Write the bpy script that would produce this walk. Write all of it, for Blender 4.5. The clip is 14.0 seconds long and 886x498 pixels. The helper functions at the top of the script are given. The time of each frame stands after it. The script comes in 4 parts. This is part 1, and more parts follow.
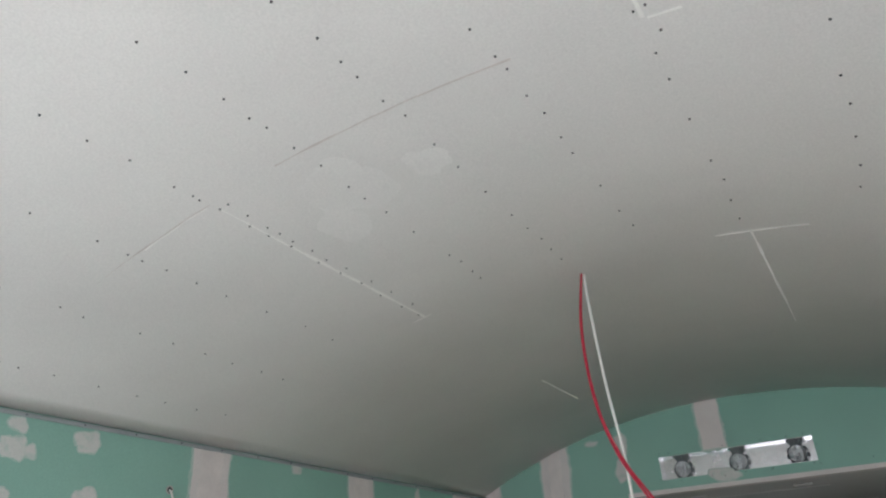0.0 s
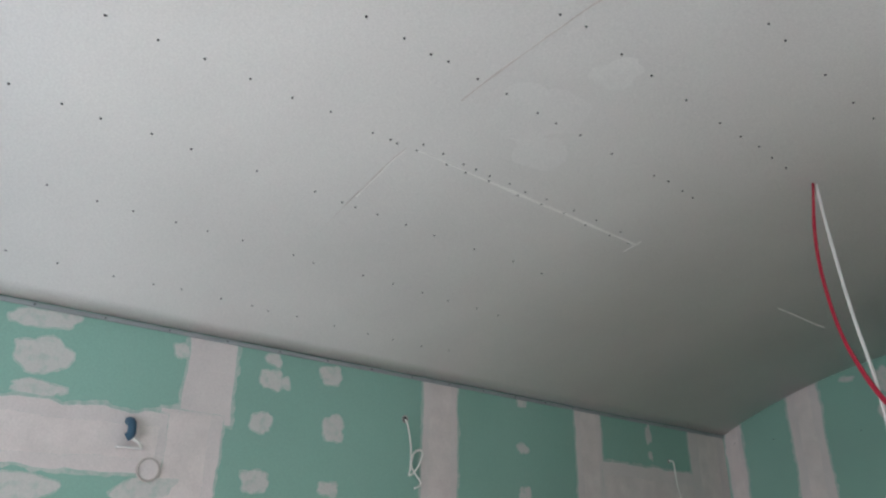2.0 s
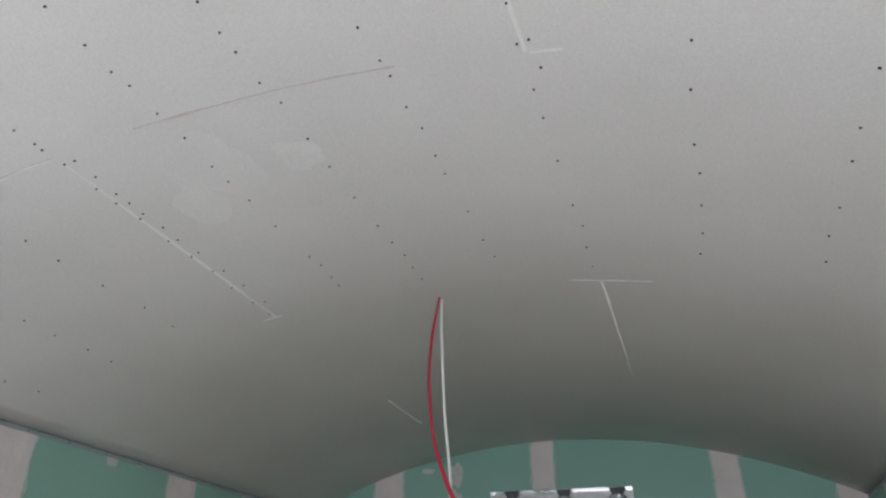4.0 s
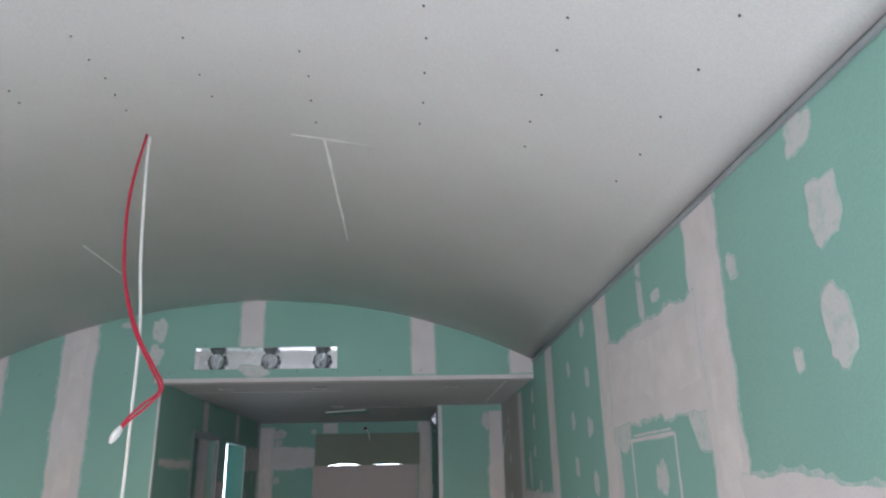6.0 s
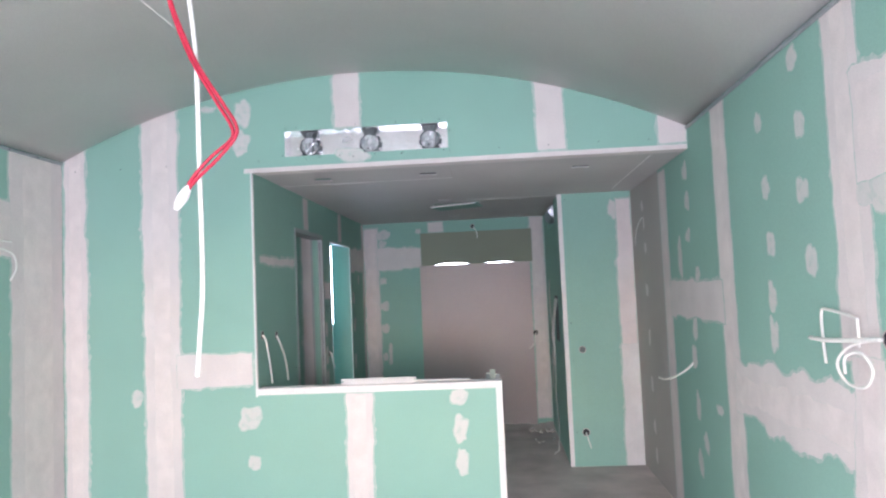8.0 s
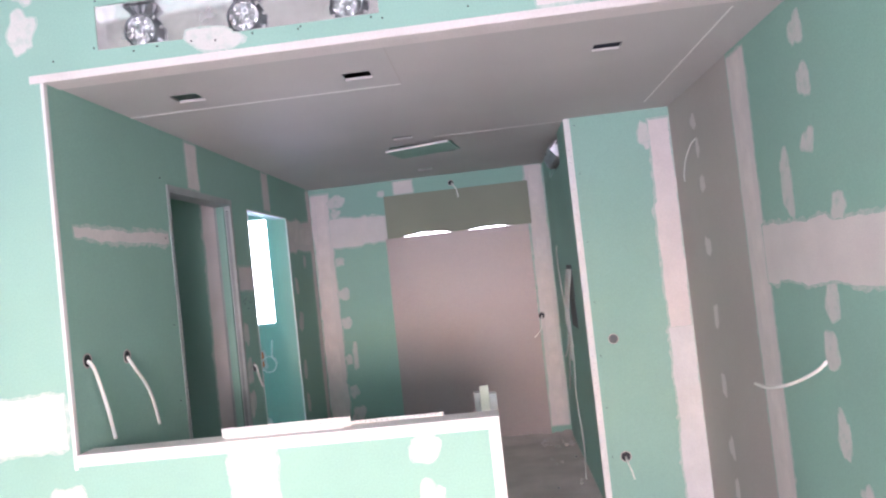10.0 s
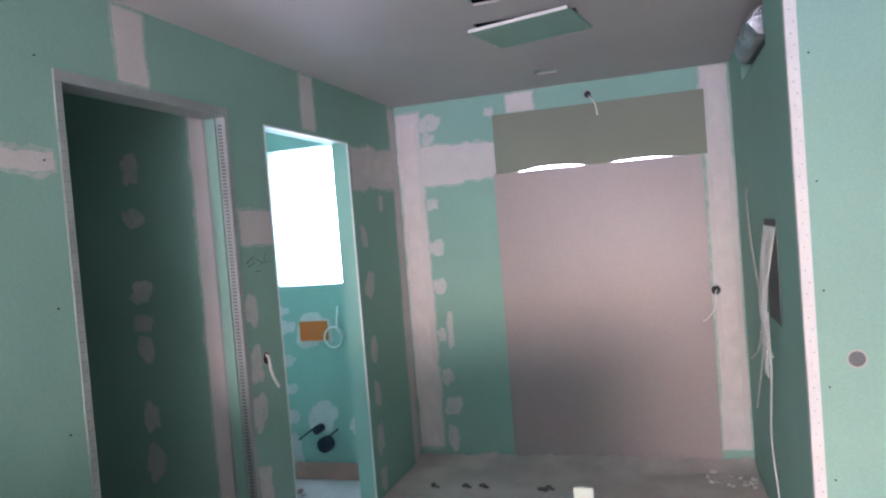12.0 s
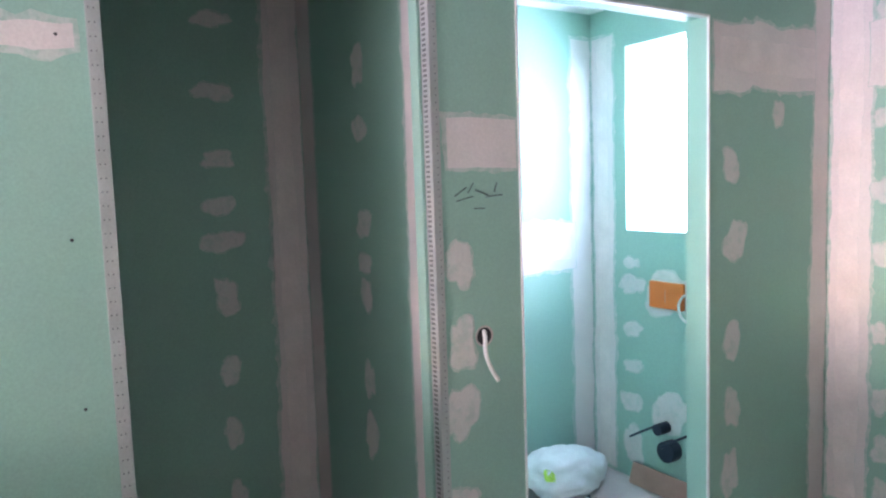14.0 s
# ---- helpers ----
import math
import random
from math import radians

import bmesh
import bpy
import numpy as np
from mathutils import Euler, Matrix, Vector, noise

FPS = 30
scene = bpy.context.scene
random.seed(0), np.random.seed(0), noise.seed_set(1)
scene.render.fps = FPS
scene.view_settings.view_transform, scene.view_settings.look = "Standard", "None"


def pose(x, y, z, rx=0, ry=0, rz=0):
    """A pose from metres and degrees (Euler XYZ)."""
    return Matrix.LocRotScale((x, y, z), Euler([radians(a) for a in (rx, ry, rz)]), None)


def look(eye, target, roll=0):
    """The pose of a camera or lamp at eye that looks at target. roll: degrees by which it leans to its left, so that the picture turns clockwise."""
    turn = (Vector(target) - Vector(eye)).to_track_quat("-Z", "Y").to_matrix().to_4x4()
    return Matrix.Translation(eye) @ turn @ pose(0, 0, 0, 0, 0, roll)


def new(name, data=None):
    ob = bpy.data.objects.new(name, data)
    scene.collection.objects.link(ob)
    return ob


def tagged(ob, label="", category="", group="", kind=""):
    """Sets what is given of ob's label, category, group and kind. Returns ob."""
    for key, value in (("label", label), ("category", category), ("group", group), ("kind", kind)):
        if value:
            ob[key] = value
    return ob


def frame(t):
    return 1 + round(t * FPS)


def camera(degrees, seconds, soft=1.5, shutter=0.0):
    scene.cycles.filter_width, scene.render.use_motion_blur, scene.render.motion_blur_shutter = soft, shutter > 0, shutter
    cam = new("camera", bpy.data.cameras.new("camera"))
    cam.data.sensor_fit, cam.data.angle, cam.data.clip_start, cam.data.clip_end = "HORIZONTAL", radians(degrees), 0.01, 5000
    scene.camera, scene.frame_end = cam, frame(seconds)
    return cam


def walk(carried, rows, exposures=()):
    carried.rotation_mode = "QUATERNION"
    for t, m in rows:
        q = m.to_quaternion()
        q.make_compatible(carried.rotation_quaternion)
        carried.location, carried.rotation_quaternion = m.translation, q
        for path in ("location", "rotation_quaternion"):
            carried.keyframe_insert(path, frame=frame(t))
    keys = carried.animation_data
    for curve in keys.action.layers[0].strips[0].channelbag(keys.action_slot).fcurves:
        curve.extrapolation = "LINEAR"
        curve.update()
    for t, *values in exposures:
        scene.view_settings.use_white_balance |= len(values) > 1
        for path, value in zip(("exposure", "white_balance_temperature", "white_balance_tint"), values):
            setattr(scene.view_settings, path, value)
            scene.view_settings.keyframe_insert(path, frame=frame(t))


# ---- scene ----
cam = camera(64.5, 14.0, soft=2.3)
PATH = [
    (0, (0.259, -5.455, 1.731), (-0.645, -3.921, 2.641), -3.2),
    (0.5, (0.229, -5.394, 1.691), (-0.928, -4.008, 2.549), -2.2),
    (1, (0.31, -5.302, 1.69), (-1.074, -4.083, 2.465), -1.3),
    (1.5, (0.348, -5.293, 1.692), (-1.11, -4.156, 2.455), -0.4),
    (2, (0.294, -5.363, 1.681), (-1.127, -4.195, 2.467), 0.8),
    (2.5, (0.286, -5.38, 1.683), (-1.015, -4.105, 2.507), 1.8),
    (3, (0.289, -5.383, 1.691), (-0.849, -3.986, 2.559), 2.5),
    (3.5, (0.295, -5.388, 1.701), (-0.596, -3.854, 2.625), 2.4),
    (4, (0.305, -5.388, 1.707), (-0.282, -3.734, 2.666), 1.1),
    (4.2, (0.306, -5.367, 1.715), (-0.144, -3.675, 2.681), 0.4),
    (6.3, (0.38, -5.292, 1.647), (0.497, -3.365, 2.167), -1.1),
    (6.5, (0.344, -5.269, 1.636), (0.406, -3.319, 2.077), -1.0),
    (7, (0.247, -5.081, 1.6), (0.176, -3.098, 1.848), -0.9),
    (7.2, (0.219, -4.962, 1.6), (0.064, -2.975, 1.773), -0.8),
    (9.3, (0.085, -3.206, 1.545), (-0.021, -1.212, 1.647), -5.1),
    (9.5, (0.1, -2.991, 1.542), (-0.026, -0.997, 1.648), -5.4),
    (10, (0.176, -2.485, 1.538), (0.041, -0.491, 1.602), -6.2),
    (10.5, (0.22, -2.027, 1.573), (0.065, -0.034, 1.587), -6.3),
    (11, (0.159, -1.566, 1.567), (-0.138, 0.412, 1.571), -6.7),
    (11.5, (0.21, -1.151, 1.554), (-0.231, 0.799, 1.534), -5.9),
    (12, (0.265, -0.731, 1.565), (-0.33, 1.178, 1.504), -4.6),
    (12.5, (0.221, -0.305, 1.545), (-0.643, 1.495, 1.429), -3.5),
    (13, (0.252, 0.063, 1.523), (-0.929, 1.666, 1.341), -2.8),
    (13.5, (0.322, 0.42, 1.535), (-1.131, 1.774, 1.298), -2.3),
    (14, (0.276, 0.748, 1.511), (-1.413, 1.803, 1.33), -1.9),
]
EXPO = [(0, 0.55, 6000, 11), (1.0, 0.52, 5950, 11), (2.0, 0.31, 5900, 12), (4.2, 0.42, 5950, 14), (6.3, 1.1, 5650, 14), (7.2, 1.7, 5550, 16), (9.3, 2.42, 6000, 31), (10.5, 2.68, 6000, 33),
        (12.0, 2.72, 5850, 31), (13.0, 2.88, 5900, 34), (13.5, 3.18, 6050, 36), (14, 3.5, 6150, 38)]
walk(cam, [(t, look(eye, target, roll)) for t, eye, target, roll in PATH], EXPO)

# ---- plan ----
XL, XR = -2.692, 1.352          # vaulted room, side walls
YR = -7.6                       # its rear wall, behind the walk
SPRING, APEX = 2.535, 3.01       # barrel vault
BX, BY, BH = -1.41, 3.767, 2.4  # inner room: side wall, back wall, ceiling
PX, PY = 0.711, 1.904           # boxed-out corner of the inner room
T = 0.1
WX, WY = -2.42, 3.36           # toilet room: far corner
HALF = (XR - XL) / 2
RAD = (HALF ** 2 + (APEX - SPRING) ** 2) / (2 * (APEX - SPRING))
XM = (XL + XR) / 2


def vault(x):
    return APEX - RAD + math.sqrt(max(RAD ** 2 - (x - XM) ** 2, 0))


# ---- world and light ----
world = bpy.data.worlds.new("world")
scene.world = world
world.use_nodes = True
wn = world.node_tree
sky = wn.nodes.new("ShaderNodeTexSky")
sky.sky_type, sky.sun_disc = "NISHITA", False
sky.sun_elevation, sky.sun_rotation = radians(19), radians(180)
wn.nodes["Background"].inputs["Strength"].default_value = 0.15
wn.links.new(sky.outputs["Color"], wn.nodes["Background"].inputs["Color"])

sun = new("sun", bpy.data.lights.new("sun", "SUN"))
sun.data.energy, sun.data.angle, sun.data.color = 5.0, radians(0.5), (1, 0.95, 0.92)
sun.matrix_world = look((0, -20, 6.9), (0, 0, 0))


def window_light(name, eye, target, w, h, watts, colour):
    lamp = new(name, bpy.data.lights.new(name, "AREA"))
    lamp.data.shape, lamp.data.size, lamp.data.size_y = "RECTANGLE", w, h
    lamp.data.energy, lamp.data.color = watts, colour
    lamp.matrix_world = look(eye, target)
    return lamp


window_light("daylight_rear", (-0.2, YR - 0.06, 1.35), (-0.2, YR + 3, 1.0), 2.7, 1.45, 55, (1.0, 0.94, 0.97))
window_light("daylight_wc", (-1.94, WY + 0.07, 1.71), (-1.94, 0, 0.6), 0.46, 0.84, 2.6, (0.52, 0.76, 1.0))

# ---- materials ----


def material(name, colour, rough=0.8, metal=0.0, vary=0.12, scale=6.0, fine=160.0, bump=0.05, second=None, amount=0.5, spec=0.3):
    """Procedural surface: broad blotches, fine grain and relief."""
    m = bpy.data.materials.new(name)
    m.use_nodes = True
    nt = m.node_tree
    b = nt.nodes["Principled BSDF"]
    b.inputs["Metallic"].default_value = metal
    b.inputs["Specular IOR Level"].default_value = spec
    tc = nt.nodes.new("ShaderNodeTexCoord")
    geo = nt.nodes.new("ShaderNodeNewGeometry")
    big = nt.nodes.new("ShaderNodeTexNoise")
    big.inputs["Scale"].default_value, big.inputs["Detail"].default_value = scale, 5
    small = nt.nodes.new("ShaderNodeTexNoise")
    small.inputs["Scale"].default_value, small.inputs["Detail"].default_value = fine, 3
    for n in (big, small):
        nt.links.new(geo.outputs["Position"], n.inputs["Vector"])
    mix = nt.nodes.new("ShaderNodeMix")
    mix.data_type = "RGBA"
    dark = [c * (1 - vary) for c in colour]
    lite = [min(1, c * (1 + vary)) for c in colour]
    if second:
        dark, lite = second, colour
    ramp = nt.nodes.new("ShaderNodeMapRange")
    ramp.inputs["From Min"].default_value, ramp.inputs["From Max"].default_value = (0.5 - 0.25 * amount / 0.5, 0.5 + 0.25 * amount / 0.5) if not second else (amount - 0.08, amount + 0.08)
    nt.links.new(big.outputs["Fac"], ramp.inputs["Value"])
    nt.links.new(ramp.outputs["Result"], mix.inputs["Factor"])
    mix.inputs["A"].default_value, mix.inputs["B"].default_value = (*dark, 1), (*lite, 1)
    grain = nt.nodes.new("ShaderNodeMix")
    grain.data_type, grain.blend_type = "RGBA", "MULTIPLY"
    grain.inputs["Factor"].default_value = 0.25
    nt.links.new(mix.outputs["Result"], grain.inputs["A"])
    nt.links.new(small.outputs["Fac"], grain.inputs["B"])
    gain = nt.nodes.new("ShaderNodeMix")
    gain.data_type, gain.blend_type = "RGBA", "MULTIPLY"
    gain.inputs["Factor"].default_value = 1.0
    gain.inputs["B"].default_value = (1.14, 1.14, 1.14, 1)
    nt.links.new(grain.outputs["Result"], gain.inputs["A"])
    nt.links.new(gain.outputs["Result"], b.inputs["Base Color"])
    rr = nt.nodes.new("ShaderNodeMapRange")
    rr.inputs["To Min"].default_value, rr.inputs["To Max"].default_value = max(0, rough - 0.08), min(1, rough + 0.08)
    nt.links.new(big.outputs["Fac"], rr.inputs["Value"])
    nt.links.new(rr.outputs["Result"], b.inputs["Roughness"])
    bp = nt.nodes.new("ShaderNodeBump")
    bp.inputs["Strength"].default_value, bp.inputs["Distance"].default_value = bump, 0.004
    nt.links.new(small.outputs["Fac"], bp.inputs["Height"])
    nt.links.new(bp.outputs["Normal"], b.inputs["Normal"])
    return m


GREEN_C = (0.295, 0.50, 0.42)
FILL_C = (0.72, 0.665, 0.645)
GREEN = material("green_plasterboard", GREEN_C, 0.75, vary=0.06, scale=1.4)
FILL = material("joint_filler", FILL_C, 0.85, vary=0.07, scale=5, bump=0.15)
DABS = material("scraped_filler", tuple(0.80 * a + 0.20 * b for a, b in zip(FILL_C, GREEN_C)), 0.85, scale=26, second=tuple(0.55 * a + 0.45 * b for a, b in zip(FILL_C, GREEN_C)), amount=0.42)
THIN = material("thin_filler", tuple(0.55 * a + 0.45 * b for a, b in zip(FILL_C, GREEN_C)), 0.85, scale=40, second=tuple(0.25 * a + 0.75 * b for a, b in zip(FILL_C, GREEN_C)), amount=0.5)
GREY = material("grey_plasterboard", (0.50, 0.46, 0.43), 0.8, vary=0.06, scale=1.5)
GREYTHIN = material("thin_filler_on_grey", (0.62, 0.57, 0.54), 0.85, scale=40, vary=0.1)
CEIL = material("ceiling_board", (0.73, 0.71, 0.69), 0.7, vary=0.07, scale=1.1, bump=0.02)
# Grey board set darker than CEIL, which also dims the inner room.
CEILGREY = material("dimmed_grey_board", (0.57, 0.545, 0.53), 0.8, vary=0.07, scale=1.3, bump=0.02)
PATCH = material("sanded_ceiling_filler", (0.79, 0.77, 0.75), 0.75, vary=0.04, scale=4, bump=0.02)
CORE = material("joint_tape_filler", (0.755, 0.69, 0.665), 0.85, vary=0.09, scale=9, bump=0.18)
PRIMED = material("pale_primer", (0.69, 0.68, 0.67), 0.8, vary=0.08, scale=7, bump=0.1)
# Collar and neck steel, with dark reflections and shade put into its colour.
DUCTDARK = material("darkened_galvanised_steel", (0.22, 0.24, 0.25), 0.45, metal=0.6, vary=0.2, scale=25)
CEILFILL = material("ceiling_filler", (0.90, 0.88, 0.85), 0.85, vary=0.04, scale=3)
BROWN = material("brown_board", (0.42, 0.355, 0.34), 0.34, vary=0.06, scale=1.2, bump=0.03)
OLIVE = material("olive_board", (0.27, 0.29, 0.22), 0.6, vary=0.08, scale=1.5)
CONCRETE = material("dusty_concrete", (0.62, 0.55, 0.515), 0.9, vary=0.2, scale=3.5, fine=90, bump=0.4)
BEAD = material("galvanised_bead", (0.44, 0.47, 0.46), 0.5, metal=0.4, vary=0.1, scale=12)
CHANNEL = material("pale_zinc_channel", (0.40, 0.43, 0.44), 0.55, metal=0.25, vary=0.1, scale=10)
WHITE = material("white_plaster_edge", (0.80, 0.78, 0.76), 0.7, vary=0.05, scale=15)
PLASTIC = material("white_cable_sheath", (0.80, 0.79, 0.74), 0.4, vary=0.04, bump=0.0)
RED = material("red_cable_sheath", (0.46, 0.026, 0.055), 0.4, vary=0.08, bump=0.0)
DARK = material("painted_dark_hollow", (0.035, 0.037, 0.04), 0.9, vary=0.2)
BLACK = material("black_plastic", (0.02, 0.03, 0.05), 0.4, vary=0.1)
BLUE = material("dark_blue_sleeve", (0.05, 0.11, 0.17), 0.4, vary=0.1)
FOIL = material("aluminium_foil", (0.62, 0.63, 0.65), 0.30, metal=1.0, vary=0.08, scale=30, fine=60, bump=0.6)
STEEL = material("bright_steel", (0.85, 0.85, 0.86), 0.25, metal=0.9, vary=0.06, scale=8, fine=40, bump=0.1)
ORANGE = material("orange_cover", (0.75, 0.19, 0.04), 0.5, vary=0.05)
TERRA = material("reddish_plank", (0.42, 0.24, 0.19), 0.7, vary=0.15, scale=8)
SCREW = material("screw_head", (0.05, 0.05, 0.055), 0.5, metal=0.3)
TRACE = material("pencil_mark", (0.08, 0.10, 0.12), 0.8)
GROUND = material("ground_soil", (0.30, 0.28, 0.24), 0.95, vary=0.25, scale=0.4)
RENDERED = material("outer_render", (0.6, 0.58, 0.54), 0.9, vary=0.08)
BAGWHITE = material("plastic_bag", (0.78, 0.80, 0.80), 0.35, vary=0.06, scale=10)
LIME = material("lime_label", (0.45, 0.70, 0.10), 0.5, vary=0.1)

# ---- mesh helpers ----


def mesh_of(bm, name, mats, smooth=False):
    me = bpy.data.meshes.new(name)
    bmesh.ops.recalc_face_normals(bm, faces=bm.faces)
    bm.to_mesh(me)
    bm.free()
    for m in mats if isinstance(mats, (list, tuple)) else [mats]:
        me.materials.append(m)
    if smooth:
        for p in me.polygons:
            p.use_smooth = True
    return me


def part(name, bm, mats, parent=None, label="", smooth=False):
    ob = new(name, mesh_of(bm, name, mats, smooth))
    if parent is not None:
        ob.parent = parent
    if label:
        ob["label"] = label
    return ob


def box_bm(x0, x1, y0, y1, z0, z1, bevel=0.0, bm=None):
    own = bm is None
    bm = bm or bmesh.new()
    r = bmesh.ops.create_cube(bm, size=1.0, matrix=Matrix.Translation(((x0 + x1) / 2, (y0 + y1) / 2, (z0 + z1) / 2)) @ Matrix.Diagonal((x1 - x0, y1 - y0, z1 - z0, 1)))
    if bevel and own:
        bmesh.ops.bevel(bm, geom=bm.edges[:], offset=bevel, segments=2, affect="EDGES")
    return bm


def slab(us, vs, w0, w1, place, holes):
    """A slab with rectangular holes through it: us, vs its extent, w0..w1 its thickness; place maps (u, v, w) to the world."""
    ul = sorted({*us, *(h[0] for h in holes), *(h[1] for h in holes)})
    vl = sorted({*vs, *(h[2] for h in holes), *(h[3] for h in holes)})
    ul = [u for u in ul if us[0] <= u <= us[1]]
    vl = [v for v in vl if vs[0] <= v <= vs[1]]

    def solid(i, j):
        if not (0 <= i < len(ul) - 1 and 0 <= j < len(vl) - 1):
            return False
        u, v = (ul[i] + ul[i + 1]) / 2, (vl[j] + vl[j + 1]) / 2
        return not any(h[0] < u < h[1] and h[2] < v < h[3] for h in holes)

    bm = bmesh.new()
    cache = {}

    def vert(u, v, w):
        k = (u, v, w)
        if k not in cache:
            cache[k] = bm.verts.new(place(u, v, w))
        return cache[k]

    for i in range(len(ul) - 1):
        for j in range(len(vl) - 1):
            if not solid(i, j):
                continue
            a, b, c, d = ul[i], ul[i + 1], vl[j], vl[j + 1]
            for w in (w0, w1):
                bm.faces.new([vert(a, c, w), vert(b, c, w), vert(b, d, w), vert(a, d, w)])
            for di, dj, p, q in ((-1, 0, (a, c), (a, d)), (1, 0, (b, c), (b, d)), (0, -1, (a, c), (b, c)), (0, 1, (a, d), (b, d))):
                if not solid(i + di, j + dj):
                    bm.faces.new([vert(*p, w0), vert(*q, w0), vert(*q, w1), vert(*p, w1)])
    return bm


class Face:
    """A wall's visible face: u along it, v up, out of it towards the room."""

    def __init__(self, origin, u, n, ob=None, fill=None, thin=None):
        self.o, self.u, self.n, self.ob = Vector(origin), Vector(u), Vector(n), ob
        self.fill, self.thin, self.k = fill or FILL, thin or THIN, 0
        self.spot = fill or DABS

    def at(self, u, v, w=0.0):
        return self.o + self.u * u + Vector((0, 0, v)) + self.n * w


def y_wall(name, y0, y1, x0, x1, z0, z1, holes=(), mat=None, label=""):
    ob = part(name, slab((x0, x1), (z0, z1), y0, y1, lambda u, v, w: (u, w, v), list(holes)), mat or GREEN)
    return tagged(ob, label or "green moisture-resistant plasterboard wall with filled joints", "wall", kind="structure")


def x_wall(name, x0, x1, y0, y1, z0, z1, holes=(), mat=None, label=""):
    ob = part(name, slab((y0, y1), (z0, z1), x0, x1, lambda u, v, w: (w, u, v), list(holes)), mat or GREEN)
    return tagged(ob, label or "green moisture-resistant plasterboard wall with filled joints", "wall", kind="structure")


def wobble(s, seed, size):
    return size * (noise.noise(Vector((s * 6.0, seed * 7.3, 0))) + 0.5 * noise.noise(Vector((s * 19.0, seed * 3.1, 4))) + 0.15 * noise.noise(Vector((s * 55.0, seed, 9))))


def filler(face, grid, ring, name, rim=0.008, mat=None):
    """Filler spread on a board: a raised middle, given as rows of points, and a thin feathered rim round its ring."""
    face.k += 1
    lift = 0.0005 + 0.00008 * (face.k % 14)
    bm = bmesh.new()
    verts = [[bm.verts.new(face.at(u, v, lift)) for u, v in row] for row in grid]
    for a, b in zip(verts, verts[1:]):
        if len(b) == 1:
            for i in range(len(a)):
                bm.faces.new([a[i], a[(i + 1) % len(a)], b[0]])
        else:
            for i in range(len(a) - 1):
                bm.faces.new([a[i], a[i + 1], b[i + 1], b[i]])
    outline = [grid[i][j] for i, j in ring]
    inner = [verts[i][j] for i, j in ring]
    n = len(outline)
    area = sum(outline[i][0] * outline[(i + 1) % n][1] - outline[(i + 1) % n][0] * outline[i][1] for i in range(n))
    sgn = 1 if area > 0 else -1
    outer = []
    for i in range(n):
        (a, b), (c, d) = outline[i - 1], outline[(i + 1) % n]
        t = Vector((c - a, d - b))
        t = t.normalized() if t.length > 1e-6 else Vector((1, 0))
        r = rim * (0.5 + 1.8 * abs(noise.noise(Vector((outline[i][0] * 25, outline[i][1] * 25, face.k)))))
        outer.append(bm.verts.new(face.at(outline[i][0] + sgn * t.y * r, outline[i][1] - sgn * t.x * r, 0.0001)))
    for i in range(n):
        j = (i + 1) % n
        f = bm.faces.new([inner[i], inner[j], outer[j], outer[i]])
        f.material_index = 1
    return part(name, bm, [mat or face.fill, face.thin], face.ob)


def band(face, u0, u1, v0, v1, rough=0.012, name="joint_band", rim=0.016, mat=None, core=True):
    """A taped and filled joint between boards, with a hand-spread edge."""
    seed = face.k * 1.7 + u0 * 3 + v0
    du, dv = u1 - u0, v1 - v0
    upright = dv > du
    length, width = (dv, du) if upright else (du, dv)
    n, m = max(2, int(length / 0.025)), max(2, int(width / 0.03))
    grid = []
    for i in range(n + 1):
        s = length * i / n
        a, b = wobble(s, seed, rough), width + wobble(s, seed + 1, rough)
        # the spreading knife was lifted now and then: small steps in the edge
        a += rough * 1.2 * (noise.noise(Vector((math.floor(s * 1.7 + seed) * 3.3, seed, 5))))
        b += rough * 1.2 * (noise.noise(Vector((math.floor(s * 1.4 + seed) * 2.7, seed, 8))))
        row = []
        for j in range(m + 1):
            q = a + (b - a) * j / m
            e = s
            if i == 0:
                e += wobble(q, seed + 2, rough * 0.4)
            elif i == n:
                e += wobble(q, seed + 3, rough * 0.4)
            row.append((u0 + q, v0 + e) if upright else (u0 + e, v0 + q))
        grid.append(row)
    ring = [(0, j) for j in range(m)] + [(i, m) for i in range(n)] + [(n, j) for j in range(m, 0, -1)] + [(i, 0) for i in range(n, 0, -1)]
    body = filler(face, grid, ring, name, rim, mat)
    if core and width > 0.13 and length > 0.6:
        a, b = 0.2 + 0.1 * noise.noise(Vector((seed, 2, 1))), 0.78 + 0.1 * noise.noise(Vector((seed, 5, 1)))
        inset = (u0 + du * a, u0 + du * b, v0 + 0.01, v1 - 0.01) if upright else (u0 + 0.03, u1 - 0.03, v0 + dv * a, v0 + dv * b)
        band(face, *inset, rough * 0.5, "tape_line", 0.004, CORE, False)
    return body


def dab(face, u, v, w, h, name="filler_patch"):
    """A dab of filler over a screw head, scraped flat with a knife."""
    seed = u * 5.1 + v * 3.7
    lean = noise.noise(Vector((seed, 1, 2))) * 0.5
    pts = []
    for i in range(26):
        a = 2 * math.pi * i / 26
        r = 1 + 0.5 * noise.noise(Vector((math.cos(a) * 1.3, math.sin(a) * 1.3, seed))) + 0.10 * noise.noise(Vector((math.cos(a) * 5, math.sin(a) * 5, seed + 3)))
        cu, cv = math.cos(a), math.sin(a)
        cu = math.copysign(abs(cu) ** 0.8, cu)
        cv = math.copysign(abs(cv) ** 0.8, cv)
        pts.append((u + (cu * w / 2 + lean * cv * w / 2) * r, v + cv * h / 2 * r))
    return filler(face, [pts, [(u, v)]], [(0, i) for i in range(26)], name, 0.008, face.spot)


